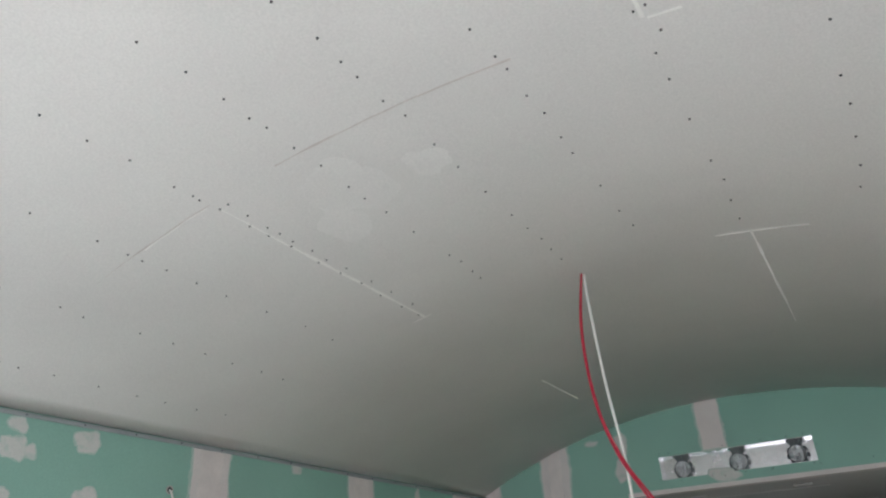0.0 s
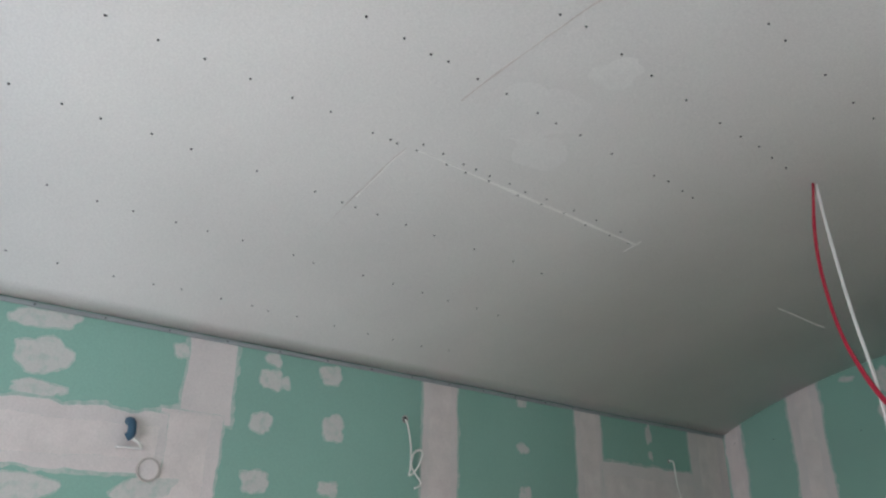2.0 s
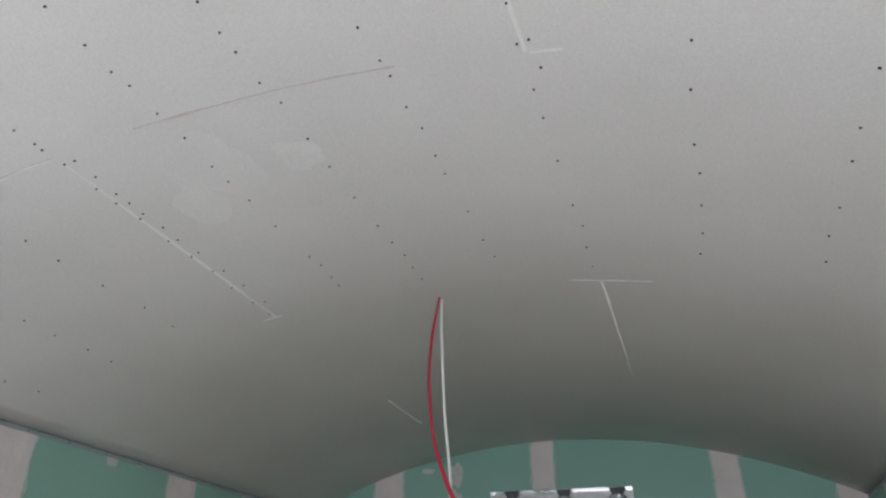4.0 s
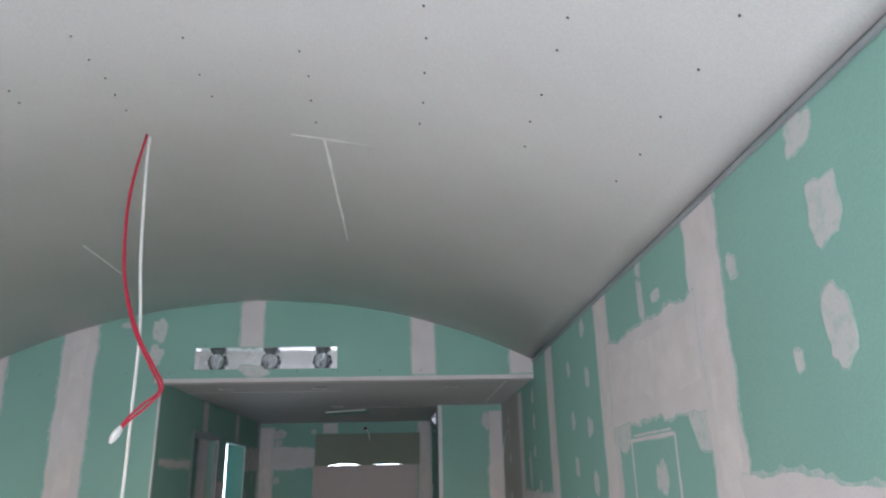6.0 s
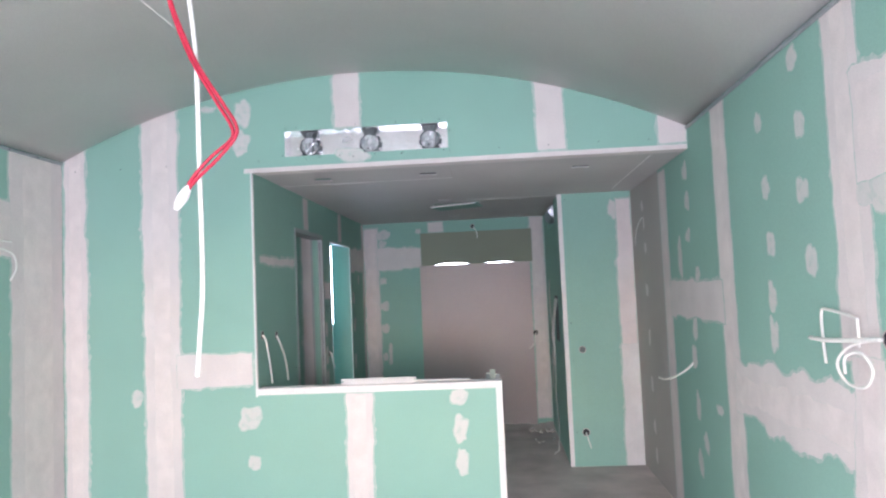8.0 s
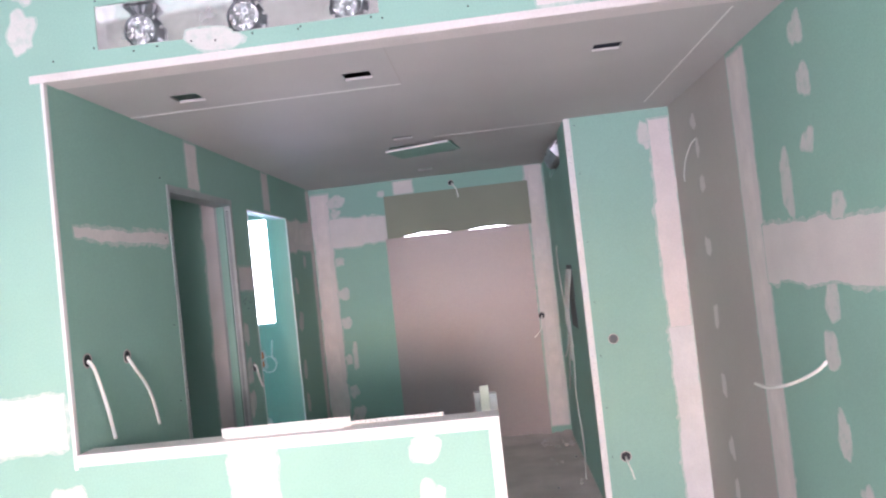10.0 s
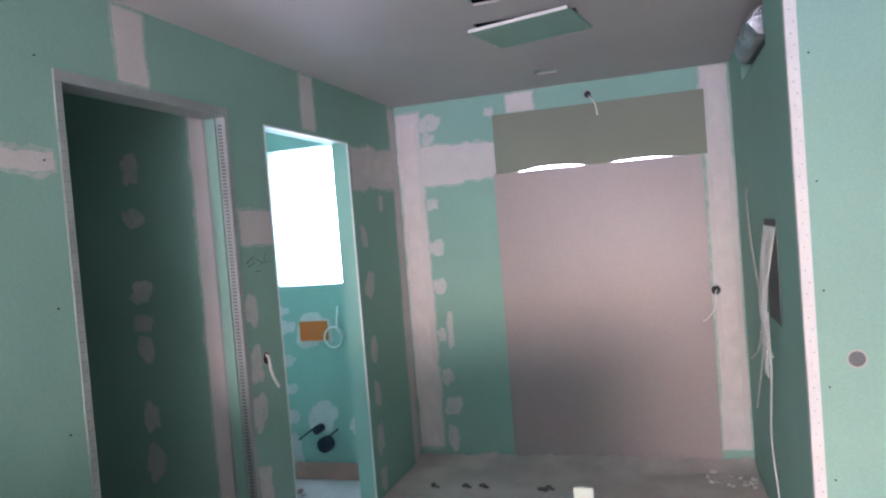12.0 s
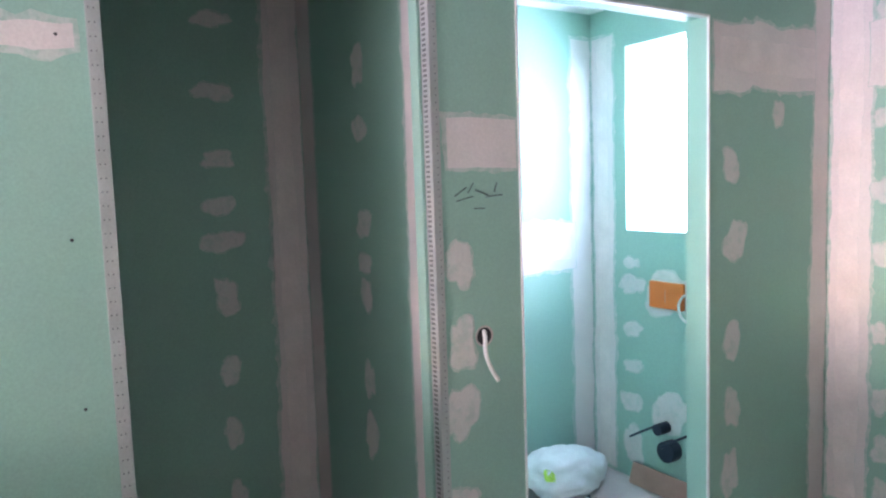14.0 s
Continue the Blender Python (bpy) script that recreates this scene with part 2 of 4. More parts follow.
def tube_bm(points, radius, bm=None, sides=8):
    """A round tube along a smoothed line of points."""
    bm = bm or bmesh.new()
    pts = [Vector(p) for p in points]
    line = []
    for i in range(len(pts) - 1):
        p0, p1, p2, p3 = pts[max(i - 1, 0)], pts[i], pts[i + 1], pts[min(i + 2, len(pts) - 1)]
        for k in range(6):
            t = k / 6
            line.append(0.5 * ((2 * p1) + (p2 - p0) * t + (2 * p0 - 5 * p1 + 4 * p2 - p3) * t * t + (3 * p1 - p0 - 3 * p2 + p3) * t ** 3))
    line.append(pts[-1])
    rings = []
    ref = Vector((0.3, 0.9, 0.2))
    for i, p in enumerate(line):
        d = (line[min(i + 1, len(line) - 1)] - line[max(i - 1, 0)]).normalized()
        a = d.cross(ref).normalized()
        b = d.cross(a)
        rings.append([bm.verts.new(p + (a * math.cos(2 * math.pi * k / sides) + b * math.sin(2 * math.pi * k / sides)) * radius) for k in range(sides)])
    for r, s in zip(rings, rings[1:]):
        for k in range(sides):
            bm.faces.new([r[k], r[(k + 1) % sides], s[(k + 1) % sides], s[k]])
    bm.faces.new(rings[0])
    bm.faces.new(rings[-1])
    return bm


def thing(name, place, label, category, group=""):
    e = new(name)
    e.empty_display_size = 0.05
    e.location = place
    bpy.context.view_layer.update()
    return tagged(e, label, category, group)


def add(th, name, bm, mats, label="", smooth=False):
    """A part given in world coordinates, hung under a thing."""
    bmesh.ops.translate(bm, verts=bm.verts, vec=-th.location)
    return part(name, bm, mats, th, label, smooth)


# ---- structure: vaulted room ----
TOP = 3.2
wall_left = x_wall("wall_left", XL - T, XL, YR - 0.15, 0, 0, TOP, [])
wall_right = x_wall("wall_right", XR, XR + T, YR - 0.15, 0.84, 0, TOP)
wall_right_inner = x_wall("wall_right_inner", XR, XR + T, 0.84, BY, 0, 2.5, mat=GREY, label="grey plasterboard wall with filled screws")
wall_far = y_wall("wall_far", 0, T, XL - T, XR, 0, TOP, [(BX, 0.135, 1.01, BH), (0.135, XR + 1, -1, BH), (-1.187, -0.13, 2.49, 2.655)], label="green plasterboard wall with a wide pass-through over a half-height wall")
wall_rear = y_wall("wall_rear", YR - 0.15, YR, XL, XR, 0, TOP, [(-1.6, 1.2, 0.6, 2.1)], label="green plasterboard wall with a wide window opening")
floor = part("floor", slab((XL - T, XR + T), (YR - 0.15, 4.2), -0.12, 0, lambda u, v, w: (u, v, w), []), CONCRETE)
tagged(floor, "dusty grey concrete screed floor with debris", "floor", kind="structure")

bm = bmesh.new()
N = 48
gap = 0.006
rows = []
for i in range(N + 1):
    x = XL + gap + (XR - XL - 2 * gap) * i / N
    rows.append([bm.verts.new((x, y, vault(x) + dz)) for y, dz in ((YR, 0), (-0.002, 0), (-0.002, 0.03), (YR, 0.03))])
for a, b in zip(rows, rows[1:]):
    for k in range(4):
        bm.faces.new([a[k], a[(k + 1) % 4], b[(k + 1) % 4], b[k]])
bm.faces.new(rows[0])
bm.faces.new(rows[-1])
ceiling_vault = part("ceiling_vault", bm, CEIL)
for p in ceiling_vault.data.polygons:
    p.use_smooth = abs(p.normal.y) < 0.5 and abs(p.normal.x) < 0.7
tagged(ceiling_vault, "vaulted plasterboard ceiling with visible screws and taped joints", "ceiling", kind="structure")
roof = part("roof_slab", slab((XL - 0.3, XR + 0.3), (YR - 0.3, 4.4), 3.25, 3.45, lambda u, v, w: (u, v, w), []), RENDERED)
tagged(roof, "plain concrete roof slab", "roof", kind="structure")

# metal edge channel between vault and side walls
for x0, x1, nm in ((XL + 0.001, XL + 0.011, "trim_left"), (XR - 0.011, XR - 0.001, "trim_right")):
    ob = part(nm, box_bm(x0, x1, YR, -0.003, SPRING - 0.020, SPRING - 0.002, 0.002), CHANNEL)
    tagged(ob, "galvanised steel edge channel under the ceiling", "trim", kind="structure")

# ---- structure: inner room ----
VENTS = [(-1.11, 0.385, 0.12, 0.115), (-0.365, 0.385, 0.12, 0.10), (0.692, 0.43, 0.118, 0.09), (-0.362, 1.84, 0.125, 0.075), (-0.356, 3.25, 0.118, 0.10)]
HATCH = (-0.43, 0.0, 2.16, 2.57)
holes = [(x, x + w, y, y + d) for x, y, w, d in VENTS] + [HATCH]
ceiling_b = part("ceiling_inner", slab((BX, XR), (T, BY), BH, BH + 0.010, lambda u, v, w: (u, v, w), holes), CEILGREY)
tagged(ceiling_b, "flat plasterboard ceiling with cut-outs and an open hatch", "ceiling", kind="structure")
# Near-black sheet: the shade seen through the ceiling cut-outs is in its colour.
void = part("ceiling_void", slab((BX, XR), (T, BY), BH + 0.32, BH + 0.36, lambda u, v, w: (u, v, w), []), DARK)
tagged(void, "near-black sheet coloured as the shade above the ceiling", "ceiling", kind="structure")
DOOR = (0.954, 1.777, -1, 2.09)
WCD = (2.085, 2.969, -1, 2.09)
wall_side = x_wall("wall_side", BX - T, BX, T, BY, 0, 2.8, [DOOR, WCD], label="green plasterboard wall with two open doorways")
wall_back = y_wall("wall_back", BY, BY + 0.14, BX - T, XR + T, 0, 2.8, [(-0.66, 0.48, 0.12, 2.2)], label="green plasterboard wall with a boarded-up doorway")
wall_box_front = y_wall("wall_box_front", PY, PY + T, PX, XR, 0, BH, label="green plasterboard front of a boxed-out shaft")
wall_box_side = x_wall("wall_box_side", PX, PX + T, PY + T, BY, 0, BH, [(2.36, 3.18, 2.19, 3)], label="dark green plasterboard side of a boxed-out shaft")

# closet behind the first doorway
CX, CY0, CY1 = -2.46, 0.62, 1.80
wall_closet_back = x_wall("wall_closet_back", CX - T, CX, CY0 - T, CY1 + T, 0, 2.5)
wall_closet_side = y_wall("wall_closet_side", CY1, CY1 + T, CX, BX - T, 0, 2.5)
wall_closet_front = y_wall("wall_closet_front", CY0 - T, CY0, CX, BX - T, 0, 2.5)
cc = part("ceiling_closet", slab((CX, BX - T), (CY0, CY1), 2.4, 2.43, lambda u, v, w: (u, v, w), []), CEIL)
tagged(cc, "plasterboard closet ceiling", "ceiling", kind="structure")

# toilet room behind the second doorway
wall_wc_left = x_wall("wall_wc_left", WX - T, WX, CY1 + T, WY + 0.12, 0, 2.5)
wall_wc_window = y_wall("wall_wc_window", WY, WY + 0.12, WX, BX - T, 0, 2.5, [(-2.185, -1.70, 1.26, 2.15)], label="green plasterboard wall with a bright window opening")
cw = part("ceiling_wc", slab((WX, BX - T), (CY1 + T, WY), 2.35, 2.38, lambda u, v, w: (u, v, w), []), CEIL)
tagged(cw, "plasterboard toilet ceiling", "ceiling", kind="structure")

ground = part("ground", slab((-400, 400), (-400, 400), -0.5, -0.3, lambda u, v, w: (u, v, w), []), GROUND)
tagged(ground, "bare earth around the building", "ground", kind="structure")

FAR = Face((0, 0, 0), (1, 0, 0), (0, -1, 0), wall_far)
LEFT = Face((XL, 0, 0), (0, 1, 0), (1, 0, 0), wall_left)
RIGHT = Face((XR, 0, 0), (0, 1, 0), (-1, 0, 0), wall_right)
RIN = Face((XR, 0, 0), (0, 1, 0), (-1, 0, 0), wall_right_inner, FILL, GREYTHIN)
SIDE = Face((BX, 0, 0), (0, 1, 0), (1, 0, 0), wall_side)
BACK = Face((0, BY, 0), (1, 0, 0), (0, -1, 0), wall_back)
PIER = Face((0, PY, 0), (1, 0, 0), (0, -1, 0), wall_box_front)
PSIDE = Face((PX, 0, 0), (0, 1, 0), (-1, 0, 0), wall_box_side)
CB = Face((CX, 0, 0), (0, 1, 0), (1, 0, 0), wall_closet_back)
CS = Face((0, CY1, 0), (1, 0, 0), (0, -1, 0), wall_closet_side)
WL = Face((WX, 0, 0), (0, 1, 0), (1, 0, 0), wall_wc_left)
WW = Face((0, WY, 0), (1, 0, 0), (0, -1, 0), wall_wc_window)


# ---- joints and filler on the walls ----
# far wall of the vaulted room
band(FAR, -0.857, -0.69, 2.662, 3.05)
dab(FAR, -0.73, 2.475, 0.22, 0.075)
band(FAR, 0.432, 0.60, 2.44, 2.95)
band(FAR, -2.14, -1.91, 0.0, 2.90)
band(FAR, -1.935, -1.44, 1.03, 1.245, 0.012)
band(FAR, -2.675, -2.53, 0.0, 2.64)
band(FAR, -0.84, -0.68, 0.0, 0.965)
band(FAR, 1.18, 1.34, 2.44, 2.64)
for u, v, w, h in ((-1.47, 0.83, 0.13, 0.14), (-1.44, 0.55, 0.08, 0.1), (-0.13, 0.72, 0.08, 0.16), (-0.13, 0.53, 0.07, 0.16), (-0.13, 0.93, 0.10, 0.09), (-2.2, 0.97, 0.06, 0.09),
                   (-1.46, 2.80, 0.10, 0.16), (-1.475, 2.59, 0.10, 0.15), (-1.70, 2.83, 0.10, 0.03)):
    dab(FAR, u, v, w, h)
# left wall
band(LEFT, -4.32, -4.10, 2.16, 2.525)
band(LEFT, -4.40, -4.12, 0.0, 2.20)
band(LEFT, -6.0, -4.36, 1.94, 2.175, 0.02)
band(LEFT, -3.03, -2.79, 0.0, 2.525)
band(LEFT, -1.80, -1.53, 0.0, 2.525)
band(LEFT, -1.55, -0.05, 1.88, 2.215, 0.02)
band(LEFT, -0.50, -0.012, 0.0, 2.525)
for u, v, w, h in ((-4.88, 2.485, 0.22, 0.07), (-4.87, 2.34, 0.2, 0.13), (-4.87, 2.215, 0.19, 0.05), (-3.92, 2.39, 0.12, 0.09), (-3.85, 2.385, 0.05, 0.05), (-3.92, 2.485, 0.085, 0.055),
                   (-3.945, 2.19, 0.1, 0.085), (-3.945, 1.94, 0.13, 0.1), (-3.60, 2.455, 0.12, 0.08), (-3.575, 2.2, 0.11, 0.13), (-3.58, 1.93, 0.11, 0.06), (-2.275, 2.495, 0.08, 0.04),
                   (-2.275, 2.23, 0.09, 0.05), (-2.275, 1.98, 0.09, 0.07), (-1.01, 2.44, 0.06, 0.13), (-1.005, 2.30, 0.05, 0.05), (-4.345, 2.45, 0.07, 0.06), (-4.88, 1.86, 0.3, 0.09), (-4.40, 1.89, 0.22, 0.09)):
    dab(LEFT, u, v, w, h)
# right wall
band(RIGHT, -0.69, -0.465, 0.0, 2.525)
band(RIGHT, -2.03, -1.80, 1.28, 2.525)
band(RIGHT, -2.07, -1.83, 0.0, 1.30, 0.03)
band(RIGHT, -3.285, -3.04, 0.0, 2.525, 0.025)
band(RIGHT, -3.06, -1.97, 1.885, 2.262, 0.035)
band(RIGHT, -4.9, -3.22, 1.0, 1.648, 0.022)
band(RIGHT, -0.50, 0.64, 1.345, 1.575, 0.018)
band(RIGHT, 0.63, 0.832, 0.0, 2.375, 0.006)
band(RIGHT, -1.85, -0.60, 0.88, 1.16, 0.05)
# corners of the panel left free of filler are rounded off by the knife
dab(RIGHT, -2.10, 1.86, 0.22, 0.16)
dab(RIGHT, -3.02, 1.84, 0.24, 0.20)
for u, v, w, h in ((-2.53, 2.495, 0.05, 0.07), (-2.53, 2.36, 0.06, 0.17), (-2.70, 2.335, 0.10, 0.05), (-1.54, 2.457, 0.09, 0.09), (-2.553, 1.665, 0.11, 0.11), (-2.575, 1.44, 0.08, 0.13), (-2.49, 1.43, 0.06, 0.05), (-2.57, 1.12, 0.08, 0.12),
                   (-2.997, 1.487, 0.03, 0.05), (-1.56, 2.176, 0.09, 0.09), (-1.547, 1.92, 0.10, 0.09), (-1.14, 2.29, 0.07, 0.08), (-1.186, 1.987, 0.08, 0.10), (-1.19, 1.723, 0.09, 0.09), (-1.585, 1.645, 0.09, 0.11), (-1.176, 1.493, 0.08, 0.12),
                   (-1.165, 1.326, 0.08, 0.15), (-3.622, 1.927, 0.04, 0.05), (-3.35, 2.26, 0.06, 0.07), (-3.83, 2.25, 0.13, 0.16), (-3.80, 1.98, 0.10, 0.18), (-3.79, 2.47, 0.12, 0.10)):
    dab(RIGHT, u, v, w, h)
for u, v, w, h in ((0.11, 2.27, 0.10, 0.11), (0.10, 2.085, 0.10, 0.10), (0.125, 1.87, 0.10, 0.09), (0.34, 1.74, 0.10, 0.24), (0.09, 1.28, 0.11, 0.12), (0.13, 1.10, 0.11, 0.14), (0.12, 0.80, 0.09, 0.17), (0.0, 0.60, 0.09, 0.10), (-0.03, 1.61, 0.1, 0.09),
                   (-0.32, 0.85, 0.12, 0.05), (0.15, 0.45, 0.09, 0.14)):
    dab(RIGHT, u, v, w, h)
for u, v, w, h in ((1.44, 2.21, 0.08, 0.08), (1.41, 2.06, 0.05, 0.08), (1.40, 1.86, 0.08, 0.08), (1.43, 1.52, 0.10, 0.10), (1.43, 1.15, 0.07, 0.13), (1.44, 0.76, 0.08, 0.11), (1.43, 0.42, 0.08, 0.10), (1.42, 0.2, 0.07, 0.12)):
    dab(RIN, u, v, w, h)
# boxed-out shaft
band(PIER, 1.215, 1.345, 1.02, 2.33, 0.010)
band(PIER, 1.20, 1.345, 0.0, 1.05, 0.010, mat=PRIMED, core=False)
for u, v, w, h in ((1.19, 2.24, 0.06, 0.14),):
    dab(PIER, u, v, w, h)
# side wall of the inner room
band(SIDE, 0.11, 0.905, 1.825, 1.87, 0.018)
band(SIDE, 1.19, 1.33, 2.135, 2.385)
band(SIDE, 2.45, 2.59, 2.115, 2.39)
band(SIDE, 1.825, 2.07, 1.555, 1.70, 0.006)
band(SIDE, 3.0, 3.72, 1.84, 2.08, 0.02)
band(SIDE, 3.645, 3.755, 0.02, 2.38, 0.01)
for u, v, w, h in ((1.86, 1.28, 0.08, 0.12), (1.86, 1.05, 0.09, 0.15), (1.855, 0.84, 0.1, 0.18), (1.85, 0.55, 0.09, 0.17), (1.85, 0.25, 0.09, 0.16),
                   (3.10, 1.55, 0.09, 0.12), (3.13, 1.26, 0.14, 0.15), (3.11, 0.87, 0.09, 0.13), (3.11, 0.61, 0.09, 0.15), (3.10, 0.34, 0.09, 0.18), (3.10, 0.1, 0.09, 0.15), (3.40, 1.75, 0.06, 0.10)):
    dab(SIDE, u, v, w, h)
# back wall
band(BACK, -1.40, -1.235, 0.08, 2.345, 0.016)
band(BACK, -1.25, -0.735, 1.865, 2.095, 0.02)
band(BACK, -0.635, -0.465, 2.275, 2.38)
band(BACK, 0.545, 0.70, 0.09, 2.395, 0.006)
for u, v, w, h in ((-1.16, 2.27, 0.14, 0.10), (-1.185, 2.155, 0.08, 0.08), (-1.18, 1.72, 0.08, 0.06), (-1.18, 1.43, 0.10, 0.10), (-1.175, 1.18, 0.08, 0.10), (-1.13, 0.86, 0.04, 0.20), (-1.19, 0.84, 0.06, 0.08),
                   (-1.175, 0.56, 0.07, 0.10), (-1.155, 0.36, 0.11, 0.12), (-1.165, 0.14, 0.07, 0.20), (-0.76, 2.29, 0.06, 0.05)):
    dab(BACK, u, v, w, h)
# closet
band(CB, 1.655, 1.795, 0.0, 2.3, 0.012)
band(CS, -2.455, -2.33, 0.0, 2.3, 0.008)
band(CS, -1.60, -1.52, 0.0, 2.38, 0.006)
for v, w, h in ((2.16, 0.13, 0.05), (1.89, 0.13, 0.05), (1.64, 0.12, 0.06), (1.46, 0.12, 0.07), (1.32, 0.14, 0.08), (1.12, 0.08, 0.14), (0.81, 0.07, 0.11), (0.57, 0.06, 0.12), (0.3, 0.06, 0.12)):
    dab(CB, 1.46, v, w, h)
for v, w, h in ((1.92, 0.09, 0.11), (1.71, 0.10, 0.08), (1.39, 0.10, 0.09), (1.25, 0.10, 0.08), (1.14, 0.08, 0.12), (0.84, 0.07, 0.12), (0.63, 0.08, 0.14), (0.3, 0.08, 0.12)):
    dab(CS, -1.92, v, w, h)
# toilet room
band(WL, 3.22, 3.35, 0.02, 2.22, 0.012)
band(WL, 1.95, 3.24, 1.06, 1.30, 0.012)
band(WW, -2.41, -2.27, 0.02, 2.22, 0.012)
for v, w, h in ((1.10, 0.09, 0.05), (0.99, 0.14, 0.08), (0.77, 0.11, 0.06), (0.58, 0.12, 0.06), (0.39, 0.13, 0.08), (0.17, 0.12, 0.22)):
    dab(WW, -2.15, v, w, h)
dab(WW, -1.93, 0.40, 0.20, 0.20)
dab(WW, -1.93, 0.96, 0.27, 0.20)
dab(WW, -1.66, 0.34, 0.12, 0.10)

# ---- vault: joints, screws ----


def vault_strip(name, x0, x1, y0, y1, drop=0.0009, mat=None):
    """A thin run of filler that follows the vault."""
    bm = bmesh.new()
    nx, ny = max(1, int((x1 - x0) / 0.05)), max(1, int((y1 - y0) / 0.05))
    along_y = (y1 - y0) > (x1 - x0)
    grid = []
    for i in range(nx + 1):
        col = []
        for j in range(ny + 1):
            x, y = x0 + (x1 - x0) * i / nx, y0 + (y1 - y0) * j / ny
            if along_y:
                x += 0.006 * noise.noise(Vector((y * 9, i * 3 + x0, 1)))
            else:
                y += 0.006 * noise.noise(Vector((x * 9, j * 3 + y0, 1)))
            col.append(bm.verts.new((x, y, vault(x) - drop)))
        grid.append(col)
    for i in range(nx):
        for j in range(ny):
            bm.faces.new([grid[i][j], grid[i + 1][j], grid[i + 1][j + 1], grid[i][j + 1]])
    r = bmesh.ops.extrude_face_region(bm, geom=bm.faces[:])
    bmesh.ops.translate(bm, verts=[v for v in r["geom"] if isinstance(v, bmesh.types.BMVert)], vec=(0, 0, drop + 0.001))
    return part(name, bm, mat or CEILFILL, ceiling_vault)


vault_strip("joint_line", -1.396, -1.389, -4.10, -3.75)
vault_strip("joint_line", -1.397, -1.386, -3.75, -2.86)
vault_strip("joint_line", -1.96, -1.40, -4.142, -4.138, mat=GREYTHIN)
vault_strip("joint_line", -1.72, -1.42, -4.136, -4.130)
vault_strip("joint_line", -1.11, -0.28, -4.143, -4.138, mat=GREYTHIN)
vault_strip("joint_line", 0.055, 0.065, -5.30, -4.13)
vault_strip("joint_line", 0.07, 0.15, -4.13, -4.122)
vault_strip("joint_line", -0.065, 0.155, -2.815, -2.807)
vault_strip("joint_line", 0.155, 0.255, -2.813, -2.809, mat=PATCH)

vault_strip("joint_line", 0.060, 0.068, -2.80, -1.95)
vault_strip("joint_line", 0.060, 0.065, -1.95, -1.60, mat=PATCH)
vault_strip("joint_line", -1.405, -1.397, -1.52, -0.96)
vault_strip("joint_line", -1.46, -1.36, -2.858, -2.851)

screw_me = bmesh.new()
bmesh.ops.create_cone(screw_me, cap_ends=True, segments=8, radius1=0.004, radius2=0.003, depth=0.004)
screw_me = mesh_of(screw_me, "screw", SCREW)
rng = random.Random(4)


def screw_at(parent, place, n):
    ob = new("screw", screw_me)
    ob.matrix_world = Matrix.Translation(place) @ Vector(n).to_track_quat("Z", "Y").to_matrix().to_4x4()
    ob.parent = parent




def screw_row(x, *ys):
    """One line of screws under a rail, with the builder's own spacing, y in centimetres."""
    for y in ys:
        xx = x + rng.uniform(-0.008, 0.008)
        screw_at(ceiling_vault, (xx, -y / 100, vault(xx) - 0.0015), (0, 0, -1))


screw_row(-2.47, 545, 527, 510, 493, 473, 458, 447, 430, 416, 408, 394, 374, 355, 340, 322, 305)
screw_row(-2.13, 541, 523, 507, 491, 479, 464, 452, 438, 416, 406, 382, 366, 349, 333, 315, 300)
screw_row(-1.77, 541, 527, 513, 502, 487, 474, 451, 428, 416, 410, 400, 386, 371, 349, 326, 306)
screw_row(-1.395, 529, 513, 499, 486, 472, 458, 445, 428, 421, 418, 410, 396, 387, 376, 360, 347, 334, 319, 303, 290)
screw_row(-1.36, 410, 401, 391, 385, 378, 368, 359, 348, 332, 318, 301)
screw_row(-1.005, 505, 490, 472, 458, 445, 435, 429, 417, 405, 390, 381, 369, 351, 326, 318, 307, 299)
screw_row(-0.655, 480, 462, 447, 437, 430, 418, 409, 392, 377, 358, 338, 325, 314, 303, 292)
screw_row(-0.31, 475, 458, 441, 429, 417, 411, 398, 388, 374, 364, 340, 319, 305)
screw_row(0.055, 478, 462, 446, 429, 416, 399, 387, 366, 340, 326, 310, 294)
screw_row(0.08, 470, 454, 438, 417, 407)
screw_row(0.435, 470, 452, 433, 413, 396, 373, 359, 341, 323, 308)
screw_row(0.79, 460, 444, 424, 404, 383, 369, 346, 329, 312)
screw_row(1.12, 470, 448, 425, 402, 380, 355, 332, 310)


def vault_patch(cx, cy, w, h, seed):
    """A broad area of filler sanded almost flush with the vault."""
    bm = bmesh.new()
    rings = []
    for q in (1.0, 0.66, 0.33):
        ring = []
        for i in range(36):
            a = 2 * math.pi * i / 36
            k = q * (1 + 0.45 * noise.noise(Vector((math.cos(a) * 1.4, math.sin(a) * 1.4, seed))) + 0.12 * noise.noise(Vector((math.cos(a) * 5, math.sin(a) * 5, seed))))
            x, y = cx + math.cos(a) * w / 2 * k, cy + math.sin(a) * h / 2 * k
            ring.append(bm.verts.new((x, y, vault(x) - (0.0002 if q == 1.0 else 0.0006))))
        rings.append(ring)
    for a, b in zip(rings, rings[1:]):
        for i in range(36):
            bm.faces.new([a[i], a[(i + 1) % 36], b[(i + 1) % 36], b[i]])
    bm.faces.new(rings[-1])
    return part("sanded_patch", bm, PATCH, ceiling_vault)


